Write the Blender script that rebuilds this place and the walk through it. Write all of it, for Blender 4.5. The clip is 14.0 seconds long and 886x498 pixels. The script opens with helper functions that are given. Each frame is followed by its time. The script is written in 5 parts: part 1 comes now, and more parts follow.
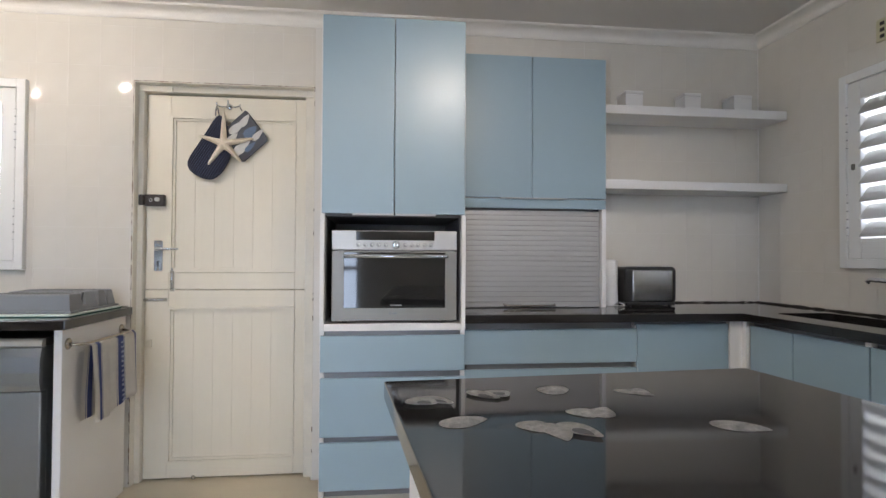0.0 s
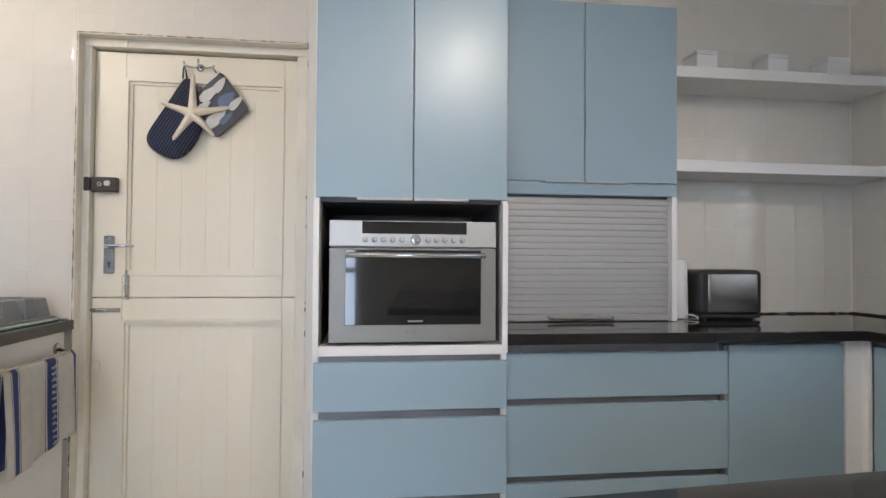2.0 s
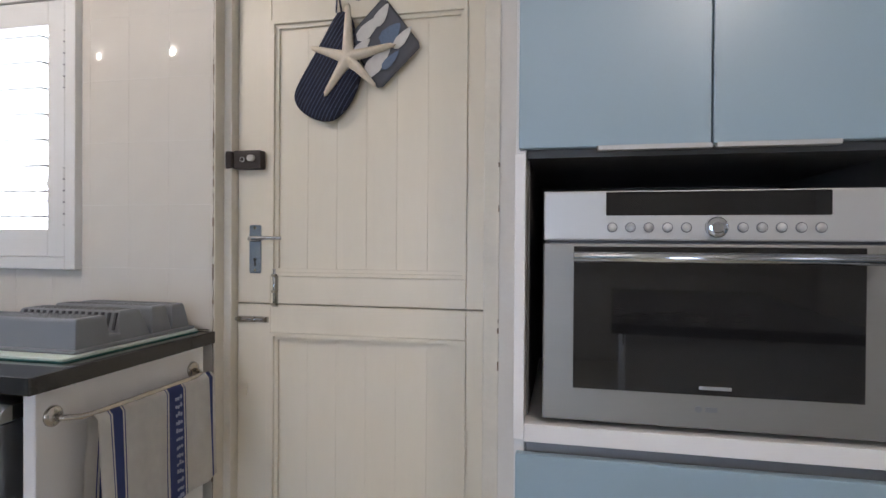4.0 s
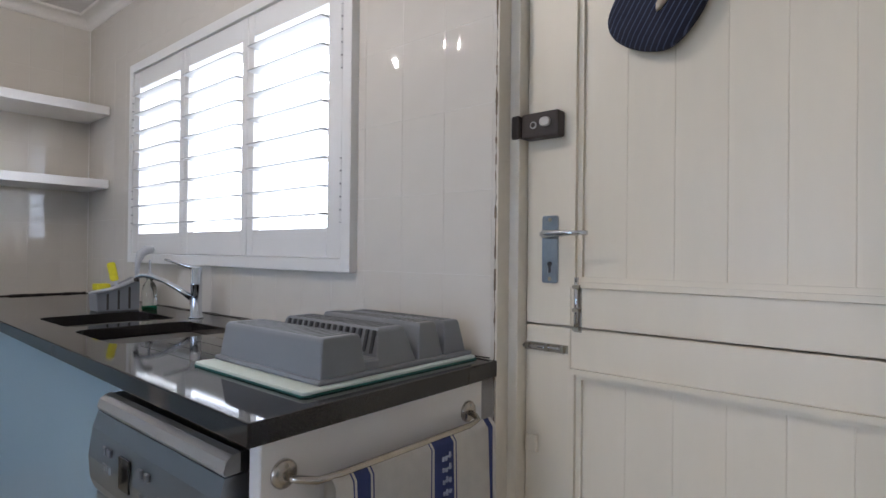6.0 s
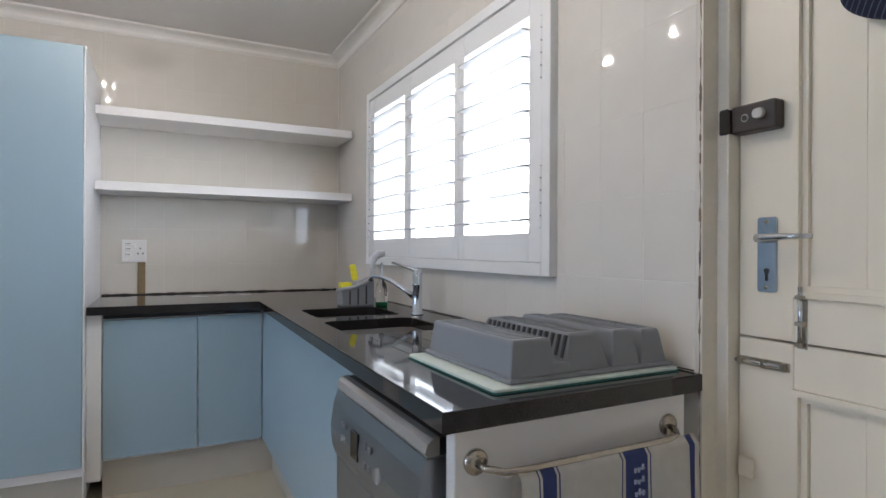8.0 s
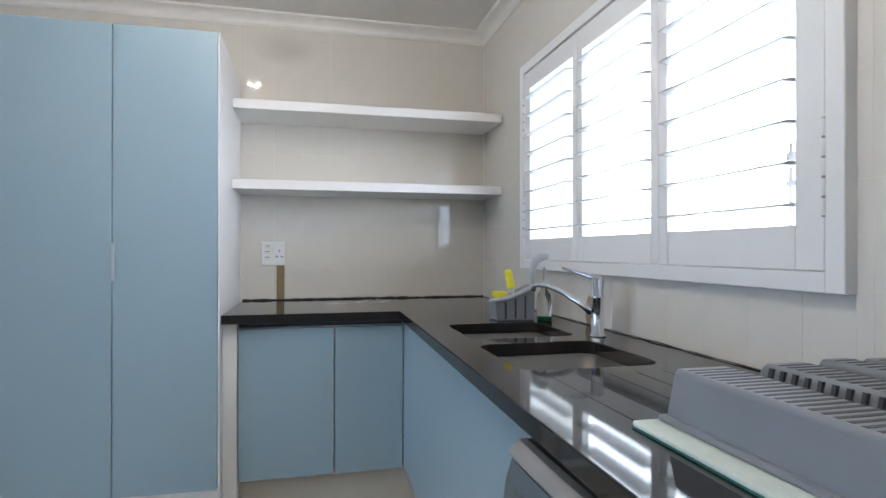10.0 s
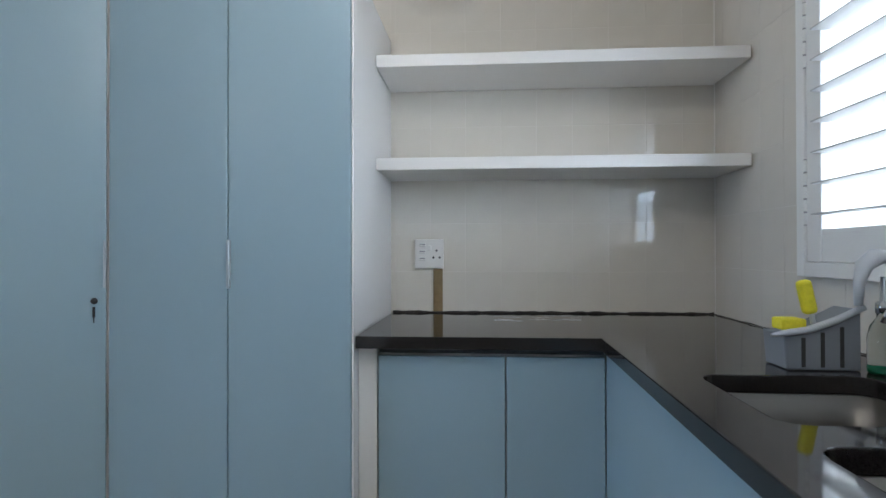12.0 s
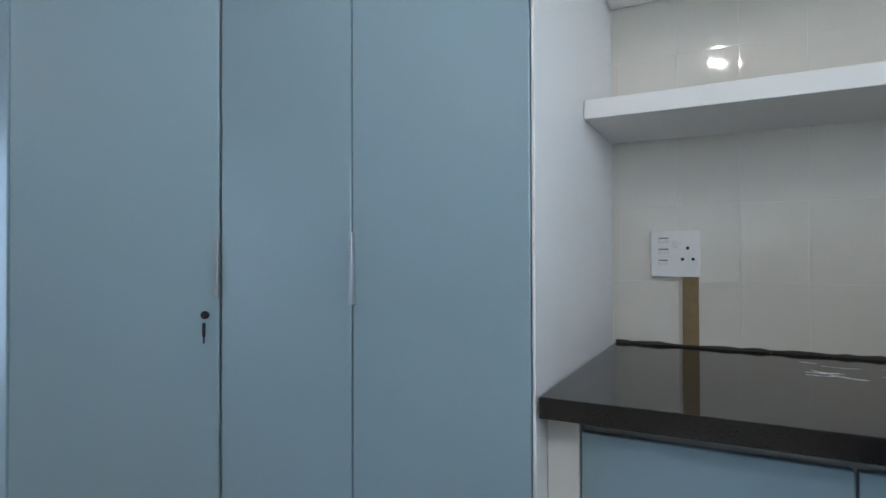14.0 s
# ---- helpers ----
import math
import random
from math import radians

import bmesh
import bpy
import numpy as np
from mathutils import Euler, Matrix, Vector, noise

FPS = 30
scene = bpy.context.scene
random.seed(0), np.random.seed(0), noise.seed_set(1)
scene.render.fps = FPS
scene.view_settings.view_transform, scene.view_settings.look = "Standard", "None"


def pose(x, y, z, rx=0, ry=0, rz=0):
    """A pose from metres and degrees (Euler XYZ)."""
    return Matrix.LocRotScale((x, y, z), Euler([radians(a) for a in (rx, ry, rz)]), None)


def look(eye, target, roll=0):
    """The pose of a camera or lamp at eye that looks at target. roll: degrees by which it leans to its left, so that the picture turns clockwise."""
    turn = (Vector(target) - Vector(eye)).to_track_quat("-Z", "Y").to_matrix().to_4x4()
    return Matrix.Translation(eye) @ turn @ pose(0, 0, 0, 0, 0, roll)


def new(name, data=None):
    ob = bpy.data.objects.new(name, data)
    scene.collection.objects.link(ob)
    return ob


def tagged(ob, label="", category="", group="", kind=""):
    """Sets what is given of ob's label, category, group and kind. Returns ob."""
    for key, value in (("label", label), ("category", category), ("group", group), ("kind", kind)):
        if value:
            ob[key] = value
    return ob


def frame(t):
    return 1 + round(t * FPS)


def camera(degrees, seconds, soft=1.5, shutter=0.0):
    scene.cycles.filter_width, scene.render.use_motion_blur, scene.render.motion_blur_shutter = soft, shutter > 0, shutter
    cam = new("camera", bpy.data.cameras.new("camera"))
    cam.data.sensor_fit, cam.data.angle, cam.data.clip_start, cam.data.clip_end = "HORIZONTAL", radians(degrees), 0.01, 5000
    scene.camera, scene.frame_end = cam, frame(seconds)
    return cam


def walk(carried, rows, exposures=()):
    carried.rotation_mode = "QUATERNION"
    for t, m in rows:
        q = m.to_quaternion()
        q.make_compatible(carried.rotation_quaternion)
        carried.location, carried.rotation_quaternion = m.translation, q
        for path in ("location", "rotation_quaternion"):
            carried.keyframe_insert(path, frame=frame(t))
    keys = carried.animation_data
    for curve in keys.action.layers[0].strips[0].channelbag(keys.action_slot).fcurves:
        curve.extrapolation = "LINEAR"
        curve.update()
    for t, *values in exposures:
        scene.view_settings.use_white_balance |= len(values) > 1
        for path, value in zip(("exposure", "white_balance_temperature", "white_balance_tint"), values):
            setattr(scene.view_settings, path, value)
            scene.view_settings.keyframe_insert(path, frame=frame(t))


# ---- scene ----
cam = camera(77.0, 14.0)
PATH = [
    (0, (-0.02, 0.021, 1.163), (0.209, 2.007, 1.198), 0.3),
    (0.5, (-0.025, 0.147, 1.17), (0.214, 2.132, 1.196), 0.3),
    (1, (-0.018, 0.307, 1.169), (0.231, 2.292, 1.201), 0.3),
    (1.5, (-0.032, 0.45, 1.163), (0.216, 2.435, 1.193), 0.3),
    (2, (-0.075, 0.633, 1.158), (0.168, 2.618, 1.198), 0.4),
    (2.2, (-0.081, 0.702, 1.162), (0.147, 2.689, 1.202), 0.4),
    (4.3, (-0.243, 1.534, 1.191), (-0.763, 3.465, 1.171), 0.5),
    (4.5, (-0.292, 1.584, 1.167), (-0.869, 3.498, 1.177), 0.7),
    (5, (-0.367, 1.703, 1.175), (-1.155, 3.541, 1.171), 0.5),
    (5.5, (-0.469, 1.837, 1.171), (-1.498, 3.552, 1.184), 0.5),
    (6, (-0.509, 1.943, 1.162), (-1.813, 3.459, 1.173), 0.6),
    (6.5, (-0.502, 1.978, 1.15), (-1.983, 3.321, 1.159), 0.4),
    (7, (-0.461, 1.968, 1.156), (-2.058, 3.173, 1.167), 0.5),
    (7.5, (-0.421, 1.954, 1.176), (-2.123, 3.004, 1.178), 0.3),
    (8, (-0.435, 1.959, 1.177), (-2.219, 2.865, 1.181), 0.3),
    (8.2, (-0.436, 1.981, 1.183), (-2.26, 2.801, 1.185), 0.1),
    (10.3, (-1.025, 2.056, 1.18), (-2.99, 2.429, 1.182), 0.1),
    (10.5, (-1.079, 2.107, 1.18), (-3.057, 2.407, 1.179), 0.1),
    (11, (-1.288, 2.121, 1.171), (-3.284, 2.254, 1.18), -0.1),
    (11.5, (-1.476, 2.1, 1.158), (-3.476, 2.082, 1.169), -0.1),
    (12, (-1.69, 2.061, 1.169), (-3.684, 1.914, 1.182), -0.1),
    (12.5, (-1.868, 2.065, 1.16), (-3.844, 1.756, 1.174), -0.1),
    (13, (-2.07, 2.071, 1.158), (-3.985, 1.495, 1.181), -0.3),
    (13.5, (-2.247, 2.035, 1.155), (-4.091, 1.261, 1.178), -0.2),
    (14, (-2.438, 1.975, 1.162), (-4.207, 1.041, 1.183), -0.2),
]
EXPOSURES = [(0.0, 0.10, 6680, 15), (2.0, 0.20, 6680, 15), (4.5, -0.38, 6440, 18), (5.0, -0.49, 6420, 18), (5.5, -0.62, 6340, 17), (6.0, -0.38, 6170, 17), (6.5, -0.11, 6230, 16), (7.0, -0.24, 6340, 16), (8.0, -0.29, 6190, 15), (10.5, -0.10, 5980, 11), (11.5, -0.35, 5860, 9), (12.5, -0.59, 5810, 8), (13.0, -0.73, 5760, 7), (14.0, -0.61, 5750, 7)]
walk(cam, [(t, look(eye, target, roll)) for t, eye, target, roll in PATH], EXPOSURES)

# ---- world, sun, large lights ----
world = bpy.data.worlds.new("sky")
scene.world = world
world.use_nodes = True
wn = world.node_tree
sky = wn.nodes.new("ShaderNodeTexSky")
sky.sky_type, sky.sun_disc = "NISHITA", False
sky.sun_elevation, sky.sun_rotation = radians(78), radians(90)
wn.links.new(sky.outputs[0], wn.nodes["Background"].inputs[0])
wn.nodes["Background"].inputs[1].default_value = 0.12
sun = new("sun", bpy.data.lights.new("sun", "SUN"))
sun.data.energy, sun.data.angle, sun.data.color = 3.0, radians(0.5), (1.0, 0.95, 0.88)
sun.matrix_world = look((0, 0, 0), (-0.21, 0.0, -0.98))

GLOW_N, GLOW_E, GLOW_S = 9.0, 3.0, 7.0      # bright outdoors seen through the windows
LAMP_W = 3.1                               # each ceiling downlight


# ---- materials ----
def nodes_of(m):
    m.use_nodes = True
    return m.node_tree, m.node_tree.nodes["Principled BSDF"]


def material(name, color, rough=0.5, metal=0.0, vary=0.06, scale=6.0, bump=0.0, bump_scale=60.0, dist=0.002, rand=0.0, coat=0.0, rough_vary=0.08, stretch=(1, 1, 1), spec=0.5):
    """A painted or plain surface: base colour with two scales of variation, fine relief and uneven gloss."""
    m = bpy.data.materials.new(name)
    nt, p = nodes_of(m)
    n, l = nt.nodes, nt.links
    tc = n.new("ShaderNodeTexCoord")
    mp = n.new("ShaderNodeMapping")
    mp.inputs["Scale"].default_value = stretch
    l.new(tc.outputs["Object"], mp.inputs[0])
    big = n.new("ShaderNodeTexNoise")
    big.inputs["Scale"].default_value, big.inputs["Detail"].default_value = scale, 5
    fine = n.new("ShaderNodeTexNoise")
    fine.inputs["Scale"].default_value, fine.inputs["Detail"].default_value = bump_scale, 4
    for t in (big, fine):
        l.new(mp.outputs[0], t.inputs[0])
    mixf = n.new("ShaderNodeMath")
    mixf.operation = "MULTIPLY_ADD"
    l.new(fine.outputs[0], mixf.inputs[0])
    mixf.inputs[1].default_value = 0.4
    l.new(big.outputs[0], mixf.inputs[2])
    rng = n.new("ShaderNodeMapRange")
    l.new(mixf.outputs[0], rng.inputs[0])
    rng.inputs[1].default_value, rng.inputs[2].default_value = 0.3, 1.1
    rng.inputs[3].default_value, rng.inputs[4].default_value = 1 - vary, 1 + vary
    mul = n.new("ShaderNodeVectorMath")
    mul.operation = "SCALE"
    mul.inputs[0].default_value = color
    l.new(rng.outputs[0], mul.inputs["Scale"])
    out = mul.outputs[0]
    if rand:
        oi = n.new("ShaderNodeObjectInfo")
        r2 = n.new("ShaderNodeMapRange")
        l.new(oi.outputs["Random"], r2.inputs[0])
        r2.inputs[3].default_value, r2.inputs[4].default_value = 1 - rand, 1 + rand
        m2 = n.new("ShaderNodeVectorMath")
        m2.operation = "SCALE"
        l.new(out, m2.inputs[0])
        l.new(r2.outputs[0], m2.inputs["Scale"])
        out = m2.outputs[0]
    l.new(out, p.inputs["Base Color"])
    rr = n.new("ShaderNodeMapRange")
    l.new(big.outputs[0], rr.inputs[0])
    rr.inputs[1].default_value, rr.inputs[2].default_value = 0.3, 0.7
    rr.inputs[3].default_value, rr.inputs[4].default_value = max(0.02, rough * (1 - rough_vary)), min(1, rough * (1 + rough_vary))
    l.new(rr.outputs[0], p.inputs["Roughness"])
    p.inputs["Metallic"].default_value = metal
    p.inputs["Coat Weight"].default_value = coat
    p.inputs["Coat Roughness"].default_value = 0.08
    p.inputs["Specular IOR Level"].default_value = spec
    if bump:
        b = n.new("ShaderNodeBump")
        b.inputs["Strength"].default_value, b.inputs["Distance"].default_value = bump, dist
        l.new(fine.outputs[0], b.inputs["Height"])
        l.new(b.outputs[0], p.inputs["Normal"])
    return m


def glowing(name, color, strength):
    m = bpy.data.materials.new(name)
    nt, p = nodes_of(m)
    p.inputs["Base Color"].default_value = (*color, 1)
    p.inputs["Emission Color"].default_value = (*color, 1)
    p.inputs["Emission Strength"].default_value = strength
    return m


def striped(name, base, stripe, axis, bands, rough=0.9, weave=500.0, turn=0.0):
    """Cloth with woven coloured bands: bands are (from, to) along one object axis, in metres."""
    m = material(name, base, rough, vary=0.08, scale=30, bump=0.5, bump_scale=weave, dist=0.001)
    nt, p = nodes_of(m)
    n, l = nt.nodes, nt.links
    tc = n.new("ShaderNodeTexCoord")
    sep = n.new("ShaderNodeSeparateXYZ")
    tilted = n.new("ShaderNodeMapping")
    tilted.inputs["Rotation"].default_value = (0, radians(turn), 0)
    l.new(tc.outputs["Object"], tilted.inputs[0])
    l.new(tilted.outputs[0], sep.inputs[0])
    total = None
    for a, b in bands:
        c = n.new("ShaderNodeMath")
        c.operation = "COMPARE"
        l.new(sep.outputs[axis], c.inputs[0])
        c.inputs[1].default_value, c.inputs[2].default_value = (a + b) / 2, (b - a) / 2
        if total is None:
            total = c.outputs[0]
        else:
            s = n.new("ShaderNodeMath")
            s.operation = "MAXIMUM"
            l.new(total, s.inputs[0])
            l.new(c.outputs[0], s.inputs[1])
            total = s.outputs[0]
    mix = n.new("ShaderNodeMix")
    mix.data_type = "RGBA"
    old = p.inputs["Base Color"].links[0].from_socket
    l.new(total, mix.inputs[0])
    l.new(old, mix.inputs[6])
    mix.inputs[7].default_value = (*stripe, 1)
    l.new(mix.outputs[2], p.inputs["Base Color"])
    return m


TILE = material("glazed_tile", (0.705, 0.665, 0.595), 0.035, vary=0.03, scale=9, bump=0.22, bump_scale=7, dist=0.004, rand=0.007, rough_vary=0.3)
GROUT = material("grout", (0.80, 0.775, 0.73), 0.8, vary=0.10, scale=14, bump=0.3, bump_scale=200)
PLASTER = material("wall_paint", (0.72, 0.69, 0.64), 0.6, vary=0.05, scale=3, bump=0.25, bump_scale=90)
CEIL = material("ceiling_paint", (0.76, 0.735, 0.70), 0.75, vary=0.04, scale=2, bump=0.2, bump_scale=60)
CORNICE = material("cornice_paint", (0.82, 0.79, 0.735), 0.55, vary=0.05, scale=5, bump=0.15, bump_scale=80)
BLUE = material("blue_lacquer", (0.297, 0.403, 0.466), 0.33, vary=0.035, scale=2.5, bump=0.10, bump_scale=350, dist=0.0006)
WHITE = material("white_melamine", (0.80, 0.785, 0.765), 0.42, vary=0.03, scale=4, bump=0.08, bump_scale=300, dist=0.0005)
CREAM = material("cream_gloss_paint", (0.75, 0.69, 0.565), 0.38, vary=0.05, scale=3, bump=0.30, bump_scale=45, dist=0.0012, stretch=(1, 1, 0.25))
FRAMEPAINT = material("jamb_paint", (0.74, 0.695, 0.60), 0.5, vary=0.10, scale=9, bump=0.35, bump_scale=60, dist=0.0015)
CHIP = material("bare_chipped_edge", (0.20, 0.15, 0.10), 0.9, vary=0.35, scale=40, bump=0.6, bump_scale=120)
SHUTTER = material("shutter_paint", (0.82, 0.82, 0.80), 0.40, vary=0.03, scale=5, bump=0.08, bump_scale=120)
# white shutter paint darkened so the blades' shaded edges read as lines
BLADE = material("shaded_blade_paint", (0.50, 0.50, 0.495), 0.45, vary=0.04, scale=8)
PULL = material("satin_edge_pull", (0.42, 0.46, 0.49), 0.4, 0.5, vary=0.04)
TOASTSTEEL = material("toaster_steel", (0.32, 0.31, 0.295), 0.26, 1.0, vary=0.08, scale=14, stretch=(1, 1, 0.1))
FLOORM = material("beige_floor_sheet", (0.58, 0.52, 0.40), 0.42, vary=0.10, scale=5, bump=0.2, bump_scale=120)
KICK = material("kick_board", (0.52, 0.48, 0.41), 0.5, vary=0.06, scale=7, bump=0.1, bump_scale=150)
CHROME = material("chrome", (0.66, 0.69, 0.73), 0.12, 1.0, vary=0.03, rough_vary=0.4)
BRASS = material("aged_nickel", (0.42, 0.38, 0.30), 0.35, 1.0, vary=0.25, scale=60, bump=0.2, bump_scale=200)
STEEL = material("brushed_steel", (0.19, 0.183, 0.17), 0.46, 1.0, vary=0.06, scale=30, bump=0.25, bump_scale=260, dist=0.0004, stretch=(0.05, 1, 1))
OVENSTEEL = material("oven_steel", (0.265, 0.257, 0.24), 0.45, 0.5, vary=0.05, scale=20, bump=0.15, bump_scale=260, dist=0.0004, stretch=(0.05, 1, 1))
SILVER = material("silver_panel", (0.50, 0.50, 0.485), 0.42, 0.35, vary=0.03, scale=10)
ALU = material("aluminium_slat", (0.47, 0.465, 0.46), 0.45, 0.35, vary=0.05, scale=8, bump=0.1, bump_scale=200, stretch=(0.1, 1, 1))
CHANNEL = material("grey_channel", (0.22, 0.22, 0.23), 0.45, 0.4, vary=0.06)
DARK = material("dark_cavity", (0.035, 0.033, 0.032), 0.6, vary=0.15)
BLACKGLASS = material("black_glass", (0.010, 0.010, 0.011), 0.03, vary=0.1, coat=0.5, spec=0.6)
# grey that carries the shade deep inside the white oven niche
NICHE = material("shaded_niche_grey", (0.12, 0.116, 0.112), 0.5, vary=0.06, scale=5)
HINGEM = material("satin_hinge_grey", (0.40, 0.40, 0.40), 0.5, 0.4, vary=0.1)
# near-black that puts shade into rack slots and finger channels
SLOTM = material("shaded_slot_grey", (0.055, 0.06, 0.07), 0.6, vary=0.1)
SLATGAP = material("slat_joint_grey", (0.14, 0.14, 0.14), 0.6, vary=0.1)
NICKEL = material("satin_nickel", (0.50, 0.46, 0.41), 0.24, 1.0, vary=0.12, scale=40)
PLATE = material("worn_chrome_plate", (0.46, 0.52, 0.58), 0.20, 1.0, vary=0.15, scale=30)
BLACKPL = material("black_plastic", (0.02, 0.02, 0.02), 0.35, vary=0.15)
BROWNPL = material("dark_brown_enamel", (0.030, 0.021, 0.018), 0.40, vary=0.2, scale=50, bump=0.2)
DWGREY = material("dishwasher_steel_grey", (0.30, 0.315, 0.335), 0.34, 0.9, vary=0.04, scale=9, bump=0.1, bump_scale=260, dist=0.0004)
DWLIGHT = material("dishwasher_lid_grey", (0.32, 0.315, 0.30), 0.42, 0.1, vary=0.04)
RACK = material("grey_rack_plastic", (0.215, 0.231, 0.255), 0.38, vary=0.05, scale=12, bump=0.1, bump_scale=200)
MAT = material("pale_green_foam", (0.70, 0.79, 0.74), 0.95, vary=0.08, scale=40, bump=0.5, bump_scale=180)
MATDARK = material("dark_green_backing", (0.03, 0.16, 0.14), 0.8, vary=0.1)
YELLOW = material("yellow_sponge", (0.75, 0.68, 0.03), 0.8, vary=0.15, scale=80, bump=0.7, bump_scale=260)
NAVY = striped("navy_quilted_cotton", (0.010, 0.012, 0.028), (0.060, 0.078, 0.135), 0, [(-1.95 + 0.0115 * i, -1.9475 + 0.0115 * i) for i in range(56)], turn=-32)
SOCKETW = material("socket_white", (0.80, 0.79, 0.77), 0.35, vary=0.03)
STAR = material("dried_starfish", (0.72, 0.64, 0.52), 0.9, vary=0.12, scale=60, bump=0.9, bump_scale=220, dist=0.002)
BROWNTRUNK = material("brown_conduit", (0.24, 0.17, 0.08), 0.6, vary=0.2, scale=30)
SEAL = material("dark_sealant", (0.035, 0.03, 0.025), 0.7, vary=0.4, scale=60, bump=0.7, bump_scale=120)
SHELL = material("pale_shell", (0.64, 0.62, 0.595), 0.5, vary=0.6, scale=60, bump=0.6, bump_scale=260)
SHELLIN = material("shell_hollow", (0.13, 0.125, 0.125), 0.4, vary=0.4, scale=80, bump=0.3)
LIMESCALE = material("dried_white_residue", (0.66, 0.66, 0.66), 0.7, vary=0.7, scale=60, bump=0.4)
STAIN = material("brown_wall_stain", (0.33, 0.23, 0.15), 0.7, vary=0.35, scale=40)
TOWEL_BANDS = [(2.533, 2.536), (2.541, 2.571), (2.576, 2.579), (2.722, 2.725), (2.731, 2.787), (2.793, 2.796), (2.902, 2.918)]
TOWEL = striped("cotton_dishcloth", (0.87, 0.845, 0.80), (0.085, 0.115, 0.31), 1, TOWEL_BANDS)
TEXTW = material("woven_white_lettering", (0.45, 0.50, 0.68), 0.9, vary=0.1)
LIGHTGREY = material("button_grey", (0.33, 0.34, 0.35), 0.4, 0.3)
CONCRETE = material("outdoor_paving", (0.40, 0.38, 0.34), 0.9, vary=0.15, scale=2, bump=0.4)
GREENLIQ = material("green_soap", (0.02, 0.22, 0.10), 0.2)
GREYHEAD = material("pale_grey_plastic", (0.52, 0.54, 0.57), 0.4)
BRONZEBAR = material("pale_outdoor_metal", (0.55, 0.55, 0.55), 0.5, vary=0.1)
VENTM = material("cream_vent", (0.60, 0.57, 0.40), 0.6, vary=0.1)
REFLDISC = glowing("downlight_glow", (1.0, 0.94, 0.84), 25.0)

# polished black granite with fine crystals
GRANITE = material("black_granite", (0.018, 0.016, 0.016), 0.05, vary=0.5, scale=420, bump=0.02, bump_scale=900, dist=0.0003, rough_vary=0.25)

# clear glass and bottle plastic
GLASS = bpy.data.materials.new("clear_plastic")
_, gp = nodes_of(GLASS)
gp.inputs["Transmission Weight"].default_value, gp.inputs["Roughness"].default_value, gp.inputs["IOR"].default_value = 1.0, 0.03, 1.3
gp.inputs["Base Color"].default_value = (0.92, 0.97, 0.95, 1)


# faint grey patch with a ragged, fading edge
GREYPATCH = material("grey_wall_patch", (0.16, 0.155, 0.15), 0.55, vary=0.2, scale=20)
snt, sp = nodes_of(GREYPATCH)
stc, sgr, sno, sma, sra = [snt.nodes.new("ShaderNode" + k) for k in ("TexCoord", "TexGradient", "TexNoise", "Math", "MapRange")]
smp = snt.nodes.new("ShaderNodeMapping")
smp.inputs["Location"].default_value, smp.inputs["Scale"].default_value = (0.0, -1.0, -1.0), (0.0, 2.0, 2.0)
sgr.gradient_type = "SPHERICAL"
sno.inputs["Scale"].default_value, sno.inputs["Detail"].default_value = 3.0, 3
snt.links.new(stc.outputs["Generated"], smp.inputs[0])
snt.links.new(smp.outputs[0], sgr.inputs[0])
snt.links.new(stc.outputs["Generated"], sno.inputs[0])
sma.operation = "MULTIPLY"
snt.links.new(sgr.outputs["Fac"], sma.inputs[0])
snt.links.new(sno.outputs[0], sma.inputs[1])
snt.links.new(sma.outputs[0], sra.inputs[0])
sra.inputs[1].default_value, sra.inputs[2].default_value, sra.inputs[3].default_value, sra.inputs[4].default_value = 0.02, 0.45, 0.0, 0.07
snt.links.new(sra.outputs[0], sp.inputs["Alpha"])


# ---- helpers of this scene ----
def box_bm(x0, x1, y0, y1, z0, z1, bevel=0.0, seg=1):
    bm = bmesh.new()
    add_box(bm, x0, x1, y0, y1, z0, z1)
    if bevel:
        bmesh.ops.bevel(bm, geom=bm.edges[:], offset=bevel, segments=seg, profile=0.5, affect="EDGES")
    return bm


def add_box(bm, x0, x1, y0, y1, z0, z1, m=None):
    vs = [bm.verts.new((x, y, z)) for x in (x0, x1) for y in (y0, y1) for z in (z0, z1)]
    if m:
        for v in vs:
            v.co = m @ v.co
    for f in ((0, 1, 3, 2), (4, 6, 7, 5), (0, 4, 5, 1), (2, 3, 7, 6), (0, 2, 6, 4), (1, 5, 7, 3)):
        bm.faces.new([vs[i] for i in f])
    return bm


def rings_bm(rings, close=True):
    """A skin over rings of points of equal count, capped at both ends."""
    bm = bmesh.new()
    rows = [[bm.verts.new(p) for p in r] for r in rings]
    k = len(rows[0])
    for a, b in zip(rows, rows[1:]):
        for i in range(k):
            bm.faces.new((a[i], a[(i + 1) % k], b[(i + 1) % k], b[i]))
    if close:
        bm.faces.new(rows[0][::-1])
        bm.faces.new(rows[-1])
    bmesh.ops.recalc_face_normals(bm, faces=bm.faces[:])
    return bm


def lathe_bm(profile, steps=24, m=None):
    """Turned shape: profile rows of (radius, height)."""
    bm = rings_bm([[(r * math.cos(2 * math.pi * i / steps), r * math.sin(2 * math.pi * i / steps), z) for i in range(steps)] for r, z in profile])
    if m:
        bmesh.ops.transform(bm, matrix=m, verts=bm.verts[:])
    return bm


